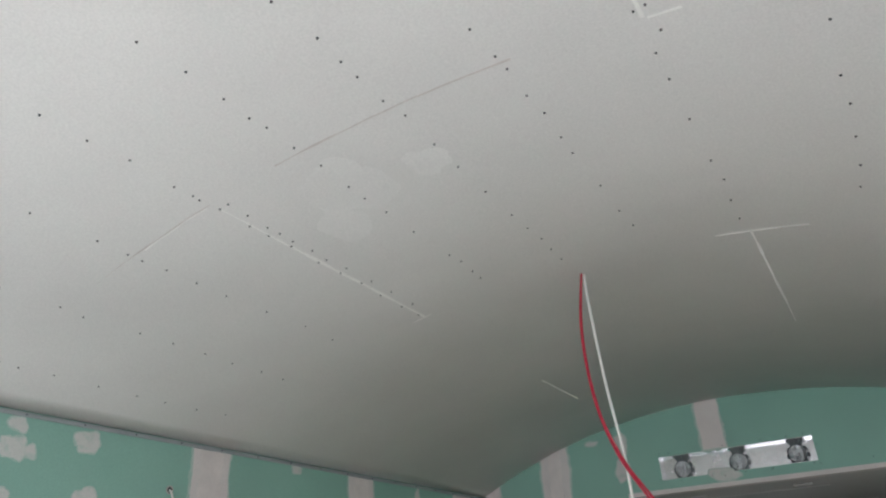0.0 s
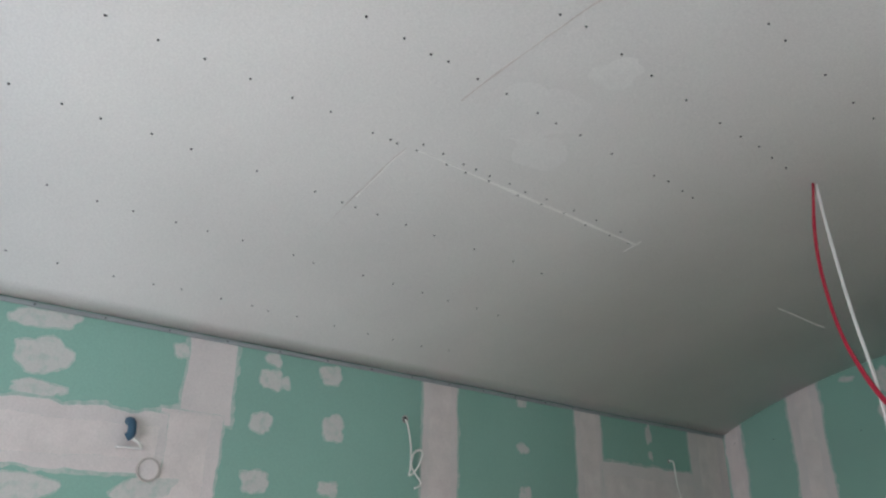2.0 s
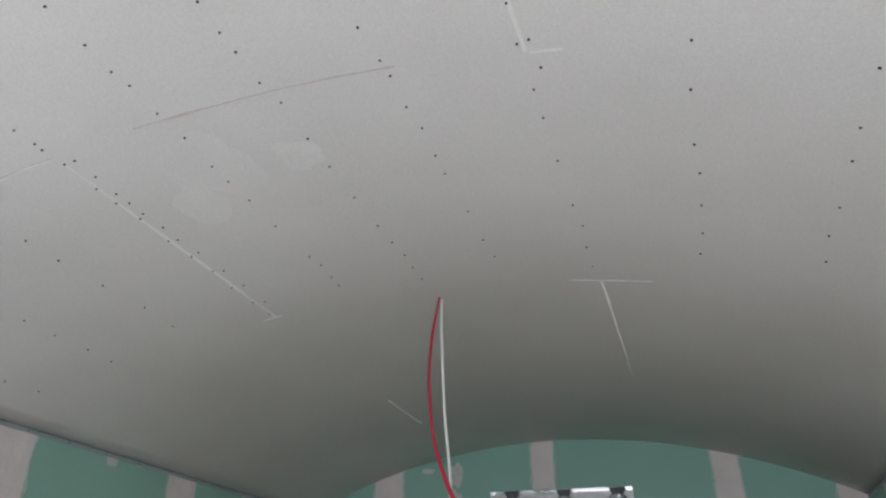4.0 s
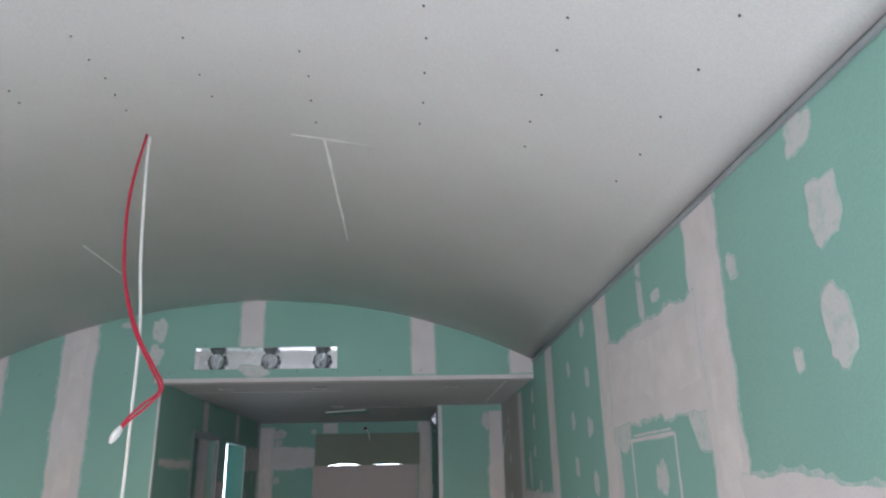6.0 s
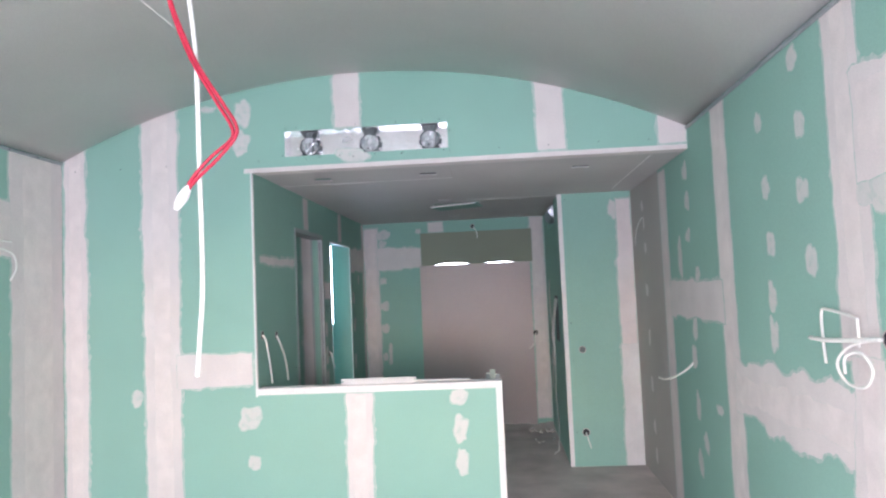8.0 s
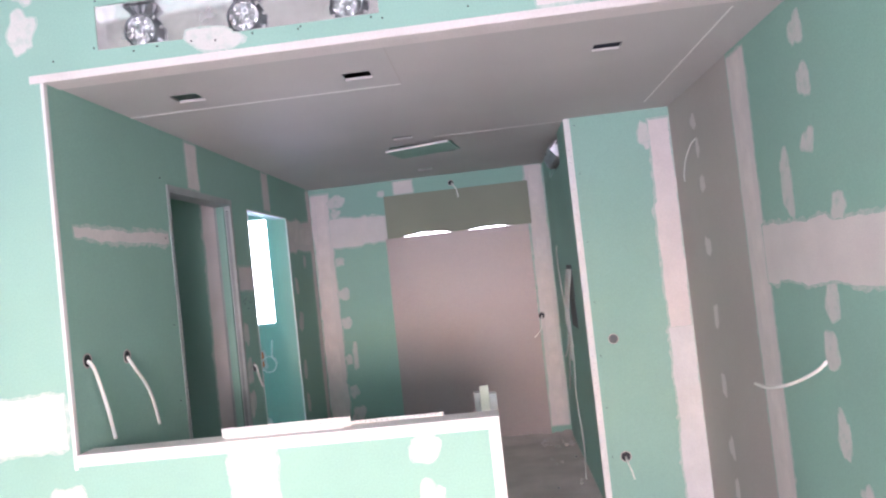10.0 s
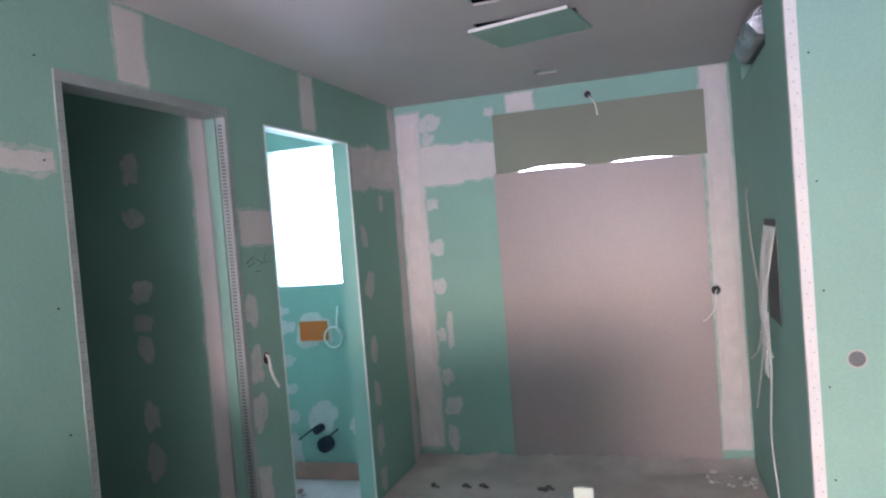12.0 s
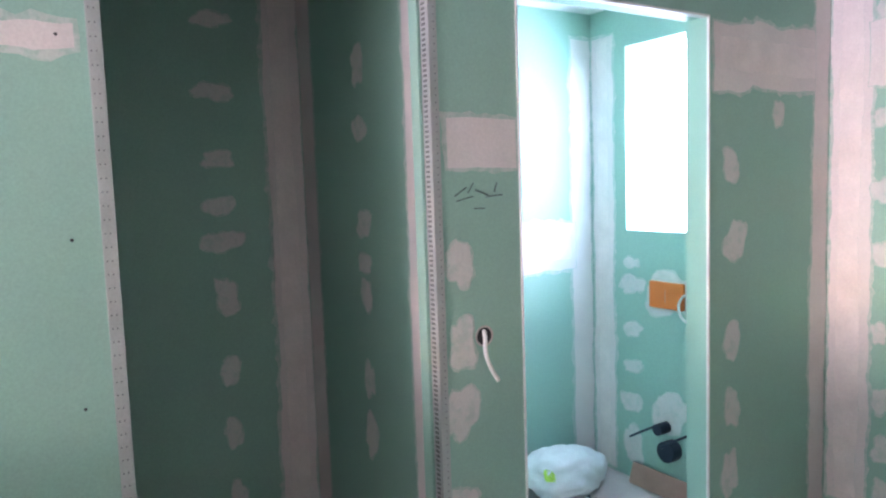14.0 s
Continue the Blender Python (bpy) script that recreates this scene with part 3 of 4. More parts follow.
vault_patch(-1.02, -3.88, 0.34, 0.30, 3.1)
vault_patch(-0.72, -3.85, 0.16, 0.16, 7.7)
vault_patch(-1.16, -3.72, 0.20, 0.20, 5.2)
for x, z in ((-1.20, 2.50), (-1.18, 2.675), (-1.11, 2.675), (-0.96, 2.475), (-0.72, 2.675), (-0.83, 2.478), (-0.60, 2.477), (-0.46, 2.675), (-0.42, 2.478), (-0.29, 2.675), (-0.18, 2.675), (-0.115, 2.60), (-0.16, 2.478)):
    screw_at(wall_far, (x, -0.0015, z), (0, -1, 0))
for x in [-2.6 + 0.31 * i for i in range(13)]:
    screw_at(wall_far, (x, -0.0015, min(2.47, vault(x) - 0.06)), (0, -1, 0))
for y in [-5.2 + 0.26 * i for i in range(20)]:
    screw_at(wall_left, (XL + 0.0125, y, SPRING - 0.011), (1, 0, 0))
for z in (2.35, 2.05, 1.62, 1.25, 0.92, 0.6, 0.3):
    screw_at(wall_box_front, (0.775, PY - 0.0015, z), (0, -1, 0))
    screw_at(wall_side, (BX + 0.0015, 0.87, z - 0.2), (1, 0, 0))

# pencil notes on the board between the doorways
for i, (u, v, w, a) in enumerate(((1.865, 1.49, 0.05, 30), (1.90, 1.50, 0.035, 55), (1.94, 1.485, 0.05, -20), (1.985, 1.475, 0.06, 5), (1.93, 1.44, 0.04, 0), (1.88, 1.47, 0.06, 12), (1.99, 1.50, 0.03, 70))):
    bm = box_bm(-w / 2, w / 2, -0.0015, 0.0015, 0, 0.0012)
    ob = part("pencil_mark", bm, TRACE, wall_side)
    ob.matrix_world = Matrix.Translation((BX + 0.002, u, v)) @ Matrix.Rotation(radians(90), 4, "Z") @ Matrix.Rotation(radians(90), 4, "X") @ Matrix.Rotation(radians(a), 4, "Z")

# ---- metal beads on edges ----


def bead(name, x0, x1, y0, y1, z0, z1, mat=None, label="white-filled corner bead along the wall's edge"):
    ob = part(name, box_bm(x0, x1, y0, y1, z0, z1, 0.0015), mat or WHITE)
    return tagged(ob, label, "corner bead", kind="structure")


bead("trim_opening_head", BX - 0.05, XR - 0.004, -0.004, T + 0.003, BH - 0.004, BH + 0.026, FILL)
bead("trim_opening_jamb", BX - 0.010, BX + 0.003, -0.003, 0.02, 0.96, BH - 0.005)
bead("trim_sill", BX + 0.004, 0.139, -0.004, T + 0.004, 0.972, 1.014)
bead("trim_half_wall_end", 0.10, 0.139, -0.0045, T + 0.0045, 0.0, 0.971)
bead("trim_shaft_edge", PX - 0.003, PX + 0.035, PY - 0.004, PY + 0.03, 0, BH - 0.002)
bead("trim_closet_jamb_near", BX - T - 0.002, BX + 0.004, DOOR[0] - 0.026, DOOR[0] + 0.004, 0, 2.088, BEAD, "galvanised steel door-frame profile with small perforations")
bead("trim_closet_jamb_far", BX - T - 0.002, BX + 0.004, DOOR[1] - 0.004, DOOR[1] + 0.025, 0, 2.088, BEAD, "galvanised steel door-frame profile with small perforations")
bead("trim_closet_stop", BX - 0.082, BX - 0.036, DOOR[1] - 0.016, DOOR[1] - 0.005, 0, 2.085, GREEN, "strip of green plasterboard in a door frame")
bead("trim_closet_head", BX - T - 0.002, BX + 0.006, DOOR[0] - 0.026, DOOR[1] + 0.025, 2.089, 2.125, BEAD, "galvanised steel door-head profile")
bead("trim_wc_jamb_near", BX - 0.008, BX + 0.003, WCD[0] - 0.006, WCD[0] + 0.003, 0, 2.088)
bead("trim_wc_jamb_far", BX - 0.008, BX + 0.003, WCD[1] - 0.003, WCD[1] + 0.006, 0, 2.088)
bead("trim_wc_head", BX - 0.03, BX + 0.003, WCD[0] - 0.006, WCD[1] + 0.006, 2.086, 2.094)

# rows of punched holes in the steel profiles
hole_me = bmesh.new()
bmesh.ops.create_cone(hole_me, cap_ends=True, segments=6, radius1=0.002, radius2=0.002, depth=0.0012)
PUNCHED = material("punched_shadow", (0.16, 0.17, 0.17), 0.8)
hole_me = mesh_of(hole_me, "perforation", PUNCHED)
for y, step in ((DOOR[0] - 0.019, 0.03), (DOOR[0] - 0.009, 0.03), (DOOR[1] + 0.014, 0.02)):
    holder = bpy.data.objects["trim_closet_jamb_near" if y < 1.2 else "trim_closet_jamb_far"]
    z = 0.5
    while z < 2.06:
        ob = new("perforation", hole_me)
        ob.matrix_world = Matrix.Translation((BX + 0.0045, y, z)) @ Matrix.Rotation(radians(90), 4, "Y")
        ob.parent = holder
        z += step
bm = bmesh.new()
z = 0.3
while z < 2.06:
    box_bm(BX - 0.028, BX - 0.010, DOOR[1] - 0.0055, DOOR[1] - 0.0035, z, z + 0.007, bm=bm)
    z += 0.014
tagged(part("perforation_row", bm, PUNCHED, bpy.data.objects["trim_closet_jamb_far"]), kind="stuff")

for holder, pts in (("trim_sill", [(-1.38 + 0.028 * i, 0.984 + 0.010 * (i % 2)) for i in range(53)]), ("trim_half_wall_end", [(0.112 + 0.010 * (i % 2), 0.45 + 0.028 * i) for i in range(18)]),
                    ("trim_shaft_edge", [(PX + 0.012 + 0.010 * (i % 2), 0.2 + 0.04 * i) for i in range(54)])):
    for x, z in pts:
        ob = new("perforation", hole_me)
        ob.matrix_world = Matrix.Translation((x, (PY if holder == "trim_shaft_edge" else 0) - 0.0048, z)) @ Matrix.Rotation(radians(90), 4, "X")
        ob.parent = bpy.data.objects[holder]

# ---- inner ceiling: joint lines, hatch board ----
part("joint_line", box_bm(BX, -0.145, 0.632, 0.642, BH - 0.002, BH - 0.0003), CEILFILL, ceiling_b)
part("joint_line", box_bm(-0.142, -0.139, T + 0.01, 0.63, BH - 0.002, BH - 0.0003), GREY, ceiling_b)
part("joint_line", box_bm(1.158, 1.166, 0.16, 1.68, BH - 0.002, BH - 0.0003), CEILFILL, ceiling_b)
part("joint_line", box_bm(-0.1, PX, 1.955, 1.962, BH - 0.002, BH - 0.0003), CEILFILL, ceiling_b)
hatch = thing("hatch_board", (-0.215, 2.365, BH), "green plasterboard offcut hanging askew from a ceiling hatch", "board")
bm = box_bm(-0.215, 0.215, -0.20, 0.20, -0.0065, 0.0065, 0.001)
core = part("board", bm, GREEN, hatch)
bm = box_bm(-0.214, 0.214, -0.206, -0.2005, -0.0063, 0.0063)
edge = part("cut_edge", bm, WHITE, hatch, "white gypsum cut edge")
hatch.matrix_basis = pose(-0.205, 2.32, BH - 0.013, 2, -2, -9)

# ---- boards over the back doorway ----


def board_with_dips(th, x0, x1, y0, y1, z0, z1, dips, mat):
    """A board whose lower edge is bowed into shallow arches."""
    bm = bmesh.new()
    n = 90
    lower, upper = [], []
    for i in range(n + 1):
        x = x0 + (x1 - x0) * i / n
        z = z0
        for a, b, d in dips:
            if a < x < b:
                s = (x - a) / (b - a)
                z += d * (math.sin(math.pi * s) ** 1.15) * (0.85 + 0.3 * noise.noise(Vector((x * 14, d, 0))))
        lower.append((x, z))
        upper.append((x, z1))
    cols = []
    for (x, a), (_, b) in zip(lower, upper):
        cols.append([bm.verts.new(p) for p in ((x, y0, a), (x, y0, b), (x, y1, b), (x, y1, a))])
    for a, b in zip(cols, cols[1:]):
        for k in range(4):
            bm.faces.new([a[k], a[(k + 1) % 4], b[(k + 1) % 4], b[k]])
    bm.faces.new(cols[0])
    bm.faces.new(cols[-1])
    return add(th, "panel", bm, mat)


big = thing("brown_panel", (-0.1, BY - 0.01, 0), "large pinkish-brown board covering a doorway from the floor", "board")
add(big, "panel", box_bm(-0.748, 0.53, BY - 0.014, BY - 0.004, 0.0, 1.884, 0.002), BROWN)
top = thing("olive_panel", (-0.1, BY - 0.02, 1.9), "olive-green board fixed over the head of a doorway", "board")
board_with_dips(top, -0.728, 0.56, BY - 0.024, BY - 0.015, 1.880, 2.262, [(-0.62, -0.12, 0.027), (-0.06, 0.42, 0.015)], OLIVE)
back_glow = bpy.data.materials.new("bright_daylight")
back_glow.use_nodes = True
bn = back_glow.node_tree
em = bn.nodes.new("ShaderNodeEmission")
em.inputs["Strength"].default_value = 3.0
em.inputs["Color"].default_value = (0.93, 0.97, 1.0, 1)
bn.links.new(em.outputs["Emission"], bn.nodes["Material Output"].inputs["Surface"])
for nm, a, b in (("backdrop_wc", -3.4, -1.6), ("backdrop_door", -1.3, 1.1)):
    ob = part(nm, box_bm(a, b, 5.2, 5.22, 0.3, 4.2), back_glow)
    tagged(ob, "overexposed daylight outside the opening", "backdrop", kind="structure")

# ---- air outlets over the pass-through ----
plenum = thing("air_plenum", (-0.66, 0.0, 2.525), "bright sheet-steel air box with three foil ducts, set into a wall", "air duct")
bm = bmesh.new()
box_bm(-1.187, -0.13, 0.070, 0.076, 2.49, 2.655, bm=bm)
add(plenum, "back_plate", bm, STEEL)
add(plenum, "top_plate", box_bm(-1.187, -0.13, 0.002, 0.070, 2.652, 2.6545), STEEL)
add(plenum, "bottom_plate", box_bm(-1.187, -0.13, 0.002, 0.070, 2.4905, 2.493), STEEL)
add(plenum, "end_plate", box_bm(-1.1865, -1.183, 0.002, 0.070, 2.4935, 2.6515), STEEL)
add(plenum, "end_plate", box_bm(-0.134, -0.1305, 0.002, 0.070, 2.4935, 2.6515), STEEL)


def foil_duct(x, z):
    bm = bmesh.new()
    r = 0.062
    rings = []
    prof = [(r + 0.012, 0.069), (r + 0.012, 0.062), (r, 0.058), (r, 0.020), (r - 0.004, 0.018), (r - 0.004, 0.03)]
    for k, (rad, y) in enumerate(prof):
        rings.append([bm.verts.new((x + rad * math.cos(a), y, z - 0.012 + rad * math.sin(a) * 0.98)) for a in [2 * math.pi * i / 28 for i in range(28)]])
    for a, b in zip(rings, rings[1:]):
        for i in range(28):
            bm.faces.new([a[i], a[(i + 1) % 28], b[(i + 1) % 28], b[i]])
    spig = add(plenum, "spigot", bm, DUCTDARK, "round steel duct collar, coloured dark for its reflections", True)
    bm = bmesh.new()
    bmesh.ops.create_grid(bm, x_segments=16, y_segments=16, size=r - 0.005)
    for v in bm.verts:
        d = Vector((v.co.x, v.co.y)).length
        if d > r - 0.006:
            v.co *= (r - 0.006) / d
        n3 = noise.noise(Vector((v.co.x * 70, v.co.y * 28, x * 9))) + 0.6 * noise.noise(Vector((v.co.x * 130, v.co.y * 120, x)))
        v.co.z = 0.012 * n3
    bmesh.ops.transform(bm, matrix=Matrix.Translation((x, 0.032, z - 0.012)) @ Matrix.Rotation(radians(90), 4, "X"), verts=bm.verts)
    bmesh.ops.translate(bm, verts=bm.verts, vec=-plenum.location)
    part("foil", bm, FOIL, spig, "crumpled aluminium foil plug")
    fan = bmesh.new()
    cols = []
    for i in range(13):
        q = i / 12 - 0.5
        fold = 0.006 * math.sin(i * 2.4 + x * 9)
        cols.append([fan.verts.new(p) for p in ((x + q * 0.066, 0.040 + fold, 2.607), (x + q * 0.062, 0.034 + fold, 2.620), (x + q * 0.120, 0.022 + fold, 2.648), (x + q * 0.118, 0.050 + fold, 2.649), (x + q * 0.070, 0.052 + fold, 2.612))])
    for a, b in zip(cols, cols[1:]):
        for k in range(5):
            fan.faces.new([a[k], a[(k + 1) % 5], b[(k + 1) % 5], b[k]])
    fan.faces.new(cols[0])
    fan.faces.new(cols[-1])
    add(plenum, "neck", fan, DUCTDARK, "crimped duct neck, coloured dark for the shade above the duct")
    for i in range(9):
        a = 2 * math.pi * i / 9
        tab = box_bm(-0.006, 0.006, 0.050, 0.060, -0.004, 0.014)
        bmesh.ops.transform(tab, matrix=Matrix.Translation((x, 0, z - 0.012)) @ Matrix.Rotation(a, 4, "Y") @ Matrix.Translation((0, 0, r)), verts=tab.verts)
        bmesh.ops.translate(tab, verts=tab.verts, vec=-plenum.location)
        part("fixing_tab", tab, STEEL, spig)


for x in (-1.03, -0.635, -0.247):
    foil_duct(x, 2.566)

# silver duct above the boxed-out shaft
duct = thing("foil_duct", (0.78, 2.7, 2.29), "crumpled silver flexible duct over the top of a shaft wall", "air duct")
bm = bmesh.new()
rings = []
for i in range(60):
    y = 2.46 + 0.56 * i / 59
    rad = 0.068 + (0.005 if i % 2 else -0.004) + 0.014 * noise.noise(Vector((y * 8, 0, 0)))
    rings.append([bm.verts.new((0.735 + (rad + 0.02 * noise.noise(Vector((y * 14, math.cos(a) * 2, math.sin(a) * 2)))) * math.cos(a), y, 2.31 + 0.95 * (rad + 0.02 * noise.noise(Vector((y * 17, math.sin(a) * 2, 3)))) * math.sin(a))) for a in [2 * math.pi * k / 18 for k in range(18)]])
for a, b in zip(rings, rings[1:]):
    for k in range(18):
        bm.faces.new([a[k], a[(k + 1) % 18], b[(k + 1) % 18], b[k]])
bm.faces.new(rings[0])
bm.faces.new(rings[-1])
add(duct, "hose", bm, FOIL)

# ---- cables ----


def cable(name, points, radius, mat, label, category="cable", group="", hole=None, n=None, hole_r=0.028):
    """A loose cable end; hole: the place of the round cut-out that it comes from."""
    th = thing(name, points[0], label, category, group)
    add(th, "sheath", tube_bm(points, radius), mat, smooth=True)
    if hole is not None:
        round_hole(th, hole, n, hole_r)
    return th


def round_hole(th, place, n, r=0.03, mat=None):
    """The cut-out in the board: a shallow lip round a disc coloured dark as shade."""
    bm = bmesh.new()
    prof = ((r + 0.002, 0.0005), (r + 0.002, 0.003), (r - 0.003, 0.003), (r - 0.004, 0.0015))
    rings = [[bm.verts.new((q * math.cos(a), q * math.sin(a), h)) for a in [2 * math.pi * i / 20 for i in range(20)]] for q, h in prof]
    for a, b in zip(rings, rings[1:]):
        for i in range(20):
            bm.faces.new([a[i], a[(i + 1) % 20], b[(i + 1) % 20], b[i]])
    f = bm.faces.new(rings[-1])
    f.material_index = 1
    bmesh.ops.transform(bm, matrix=Matrix.Translation(place) @ Vector(n).to_track_quat("Z", "Y").to_matrix().to_4x4(), verts=bm.verts)
    return add(th, "socket_hole", bm, [GREY, mat or DARK])


HX, HY = -0.656, -2.715
cable("red_cable", [(HX, HY, vault(HX) + 0.002), (HX - 0.035, HY, 2.80), (HX - 0.038, HY, 2.60), (HX - 0.015, HY, 2.40), (HX + 0.04, HY, 2.22), (HX + 0.115, HY, 2.08), (HX + 0.150, HY, 2.02), (HX + 0.150, HY, 1.985), (HX + 0.10, HY, 1.945), (HX + 0.055, HY, 1.90), (HX + 0.03, HY, 1.865)],
      0.0048, RED, "red twin cable hanging from a hole in the vaulted ceiling", group="ceiling cables")
c = cable("red_cable", [(HX + 0.004, HY - 0.01, vault(HX) + 0.002), (HX - 0.028, HY - 0.012, 2.78), (HX - 0.030, HY - 0.01, 2.58), (HX - 0.004, HY - 0.01, 2.38), (HX + 0.06, HY - 0.01, 2.20), (HX + 0.13, HY - 0.01, 2.08), (HX + 0.165, HY - 0.01, 2.02), (HX + 0.162, HY - 0.008, 1.985), (HX + 0.115, HY - 0.006, 1.935), (HX + 0.06, HY, 1.89), (HX + 0.034, HY, 1.86)],
      0.0048, RED, "red twin cable hanging from a hole in the vaulted ceiling", group="ceiling cables")
bm = bmesh.new()
bmesh.ops.create_uvsphere(bm, u_segments=10, v_segments=8, radius=1.0)
for v in bm.verts:
    v.co *= 1 + 0.2 * noise.noise(v.co * 2)
bmesh.ops.transform(bm, matrix=Matrix.Translation((HX + 0.022, HY, 1.845)) @ Matrix.Rotation(0.5, 4, "Y") @ Matrix.Diagonal((0.014, 0.013, 0.035, 1)), verts=bm.verts)
add(c, "tape_end", bm, WHITE, "white insulating tape round the cable's end", True)
cable("white_cable", [(HX + 0.008, HY + 0.01, vault(HX) + 0.002), (HX + 0.010, HY + 0.01, 2.85), (HX + 0.030, HY + 0.01, 2.50), (HX + 0.058, HY + 0.01, 2.22), (HX + 0.062, HY + 0.01, 1.95), (HX + 0.064, HY + 0.01, 1.64), (HX + 0.054, HY + 0.01, 1.50), (HX + 0.045, HY + 0.01, 1.40)],
      0.006, PLASTIC, "long white cable hanging from the vaulted ceiling", group="ceiling cables")

out = 0.012
cable("wall_cable", [(XL, -3.15, 2.30), (XL + 0.02, -3.145, 2.27), (XL + 0.02, -3.12, 2.16), (XL + 0.02, -3.12, 2.06), (XL + 0.025, -3.13, 2.02), (XL + 0.03, -3.09, 2.05), (XL + 0.03, -3.05, 2.12), (XL + 0.025, -3.06, 2.15), (XL + 0.02, -3.10, 2.13), (XL + 0.02, -3.11, 2.06), (XL + 0.02, -3.05, 1.99), (XL + 0.02, -3.09, 1.96)],
      0.005, PLASTIC, "white cable coming out of a round hole, knotted in a loop", hole=(XL, -3.15, 2.30), n=(1, 0, 0), hole_r=0.018)
cable("wall_cable", [(XL, -0.79, 2.28), (XL + 0.03, -0.78, 2.27), (XL + 0.04, -0.78, 2.15), (XL + 0.05, -0.76, 2.04), (XL + 0.06, -0.68, 1.98), (XL + 0.08, -0.60, 1.97)],
      0.005, PLASTIC, "thin white cable hanging from a wall beside the corner", hole=(XL, -0.79, 2.28), n=(1, 0, 0), hole_r=0.012)
cable("wall_cable", [(XL + 0.01, -0.80, 1.93), (XL + 0.05, -0.66, 1.93), (XL + 0.06, -0.56, 1.90), (XL + 0.05, -0.52, 1.82), (XL + 0.02, -0.53, 1.75)],
      0.006, PLASTIC, "white cable bent over at the corner of a wall")

sleeve = thing("conduit_sleeve", (XL, -4.51, 2.11), "dark blue cable sleeve sticking out above a small white plate", "conduit")
add(sleeve, "sleeve", tube_bm([(XL - 0.01, -4.515, 2.135), (XL + 0.03, -4.51, 2.125), (XL + 0.045, -4.51, 2.08), (XL + 0.04, -4.525, 2.065)], 0.017), BLUE, smooth=True)
add(sleeve, "plate", box_bm(XL + 0.002, XL + 0.03, -4.55, -4.45, 2.026, 2.034, 0.001), WHITE, "small white strip")
add(sleeve, "wire", tube_bm([(XL + 0.04, -4.51, 2.07), (XL + 0.05, -4.48, 2.05), (XL + 0.035, -4.46, 2.035)], 0.006), PLASTIC, smooth=True)
ring = thing("socket_ring", (XL, -4.41, 1.955), "round recessed socket box with a grey rim", "socket box")
bm = bmesh.new()
prof = ((0.046, 0.0), (0.046, 0.012), (0.039, 0.012), (0.039, 0.003))
rr = [[bm.verts.new((XL + h, -4.41 + q * math.cos(a), 1.955 + q * math.sin(a))) for a in [2 * math.pi * i / 28 for i in range(28)]] for q, h in prof]
for a, b in zip(rr, rr[1:]):
    for i in range(28):
        bm.faces.new([a[i], a[(i + 1) % 28], b[(i + 1) % 28], b[i]])
add(ring, "rim", bm, GREY)
bm = bmesh.new()
bmesh.ops.create_circle(bm, cap_ends=True, segments=24, radius=0.039, matrix=Matrix.Translation((XL + 0.0065, -4.41, 1.955)) @ Matrix.Rotation(radians(90), 4, "Y"))
add(ring, "cover", bm, FILL, "pale filler-smeared cover")

# right wall: filler outline, coil, loose ends
for u0, u1, v0, v1 in ((-2.725, -2.215, 1.806, 1.820), (-2.232, -2.217, 1.17, 1.82), (-2.74, -2.725, 1.18, 1.815), (-2.74, -2.22, 1.165, 1.18)):
    band(RIGHT, u0, u1, v0, v1, 0.003, "filler_line", 0.004)
band(RIGHT, -2.70, -2.26, 1.828, 1.836, 0.003, "filler_line", 0.003)
coil = thing("cable_coil", (XR, -1.85, 1.33), "white cable coiled and bent round a wall outlet", "cable")
add(coil, "loop", tube_bm([(XR - 0.01, -1.88, 1.33), (XR - 0.05, -1.80, 1.30), (XR - 0.06, -1.74, 1.24), (XR - 0.05, -1.78, 1.18), (XR - 0.04, -1.88, 1.18), (XR - 0.04, -1.93, 1.24), (XR - 0.05, -1.88, 1.29), (XR - 0.06, -1.80, 1.27), (XR - 0.05, -1.77, 1.21)], 0.0055), PLASTIC, smooth=True)
add(coil, "tail", tube_bm([(XR - 0.01, -1.94, 1.335), (XR - 0.04, -1.80, 1.325), (XR - 0.05, -1.66, 1.315), (XR - 0.05, -1.52, 1.315)], 0.008), PLASTIC, smooth=True)
add(coil, "frame_wire", tube_bm([(XR - 0.012, -1.55, 1.22), (XR - 0.012, -1.54, 1.30), (XR - 0.012, -1.54, 1.41), (XR - 0.012, -1.60, 1.42), (XR - 0.012, -1.78, 1.40), (XR - 0.012, -1.80, 1.38), (XR - 0.012, -1.80, 1.30)], 0.006), PLASTIC, smooth=True)
round_hole(coil, (XR, -1.96, 1.335), (-1, 0, 0), 0.03)
coil.location += Vector((0, -0.125, 0.035))
cable("wall_cable", [(XR, 0.19, 1.06), (XR - 0.03, 0.22, 1.02), (XR - 0.08, 0.32, 0.965), (XR - 0.12, 0.45, 0.93), (XR - 0.13, 0.58, 0.925)],
      0.007, PLASTIC, "white cable end sticking out of a plastered wall")
cable("wall_cable", [(XR, 1.42, 2.11), (XR - 0.02, 1.45, 2.09), (XR - 0.035, 1.53, 2.02), (XR - 0.04, 1.58, 1.94), (XR - 0.035, 1.60, 1.90)],
      0.0035, PLASTIC, "thin white cable hanging from a grey board")

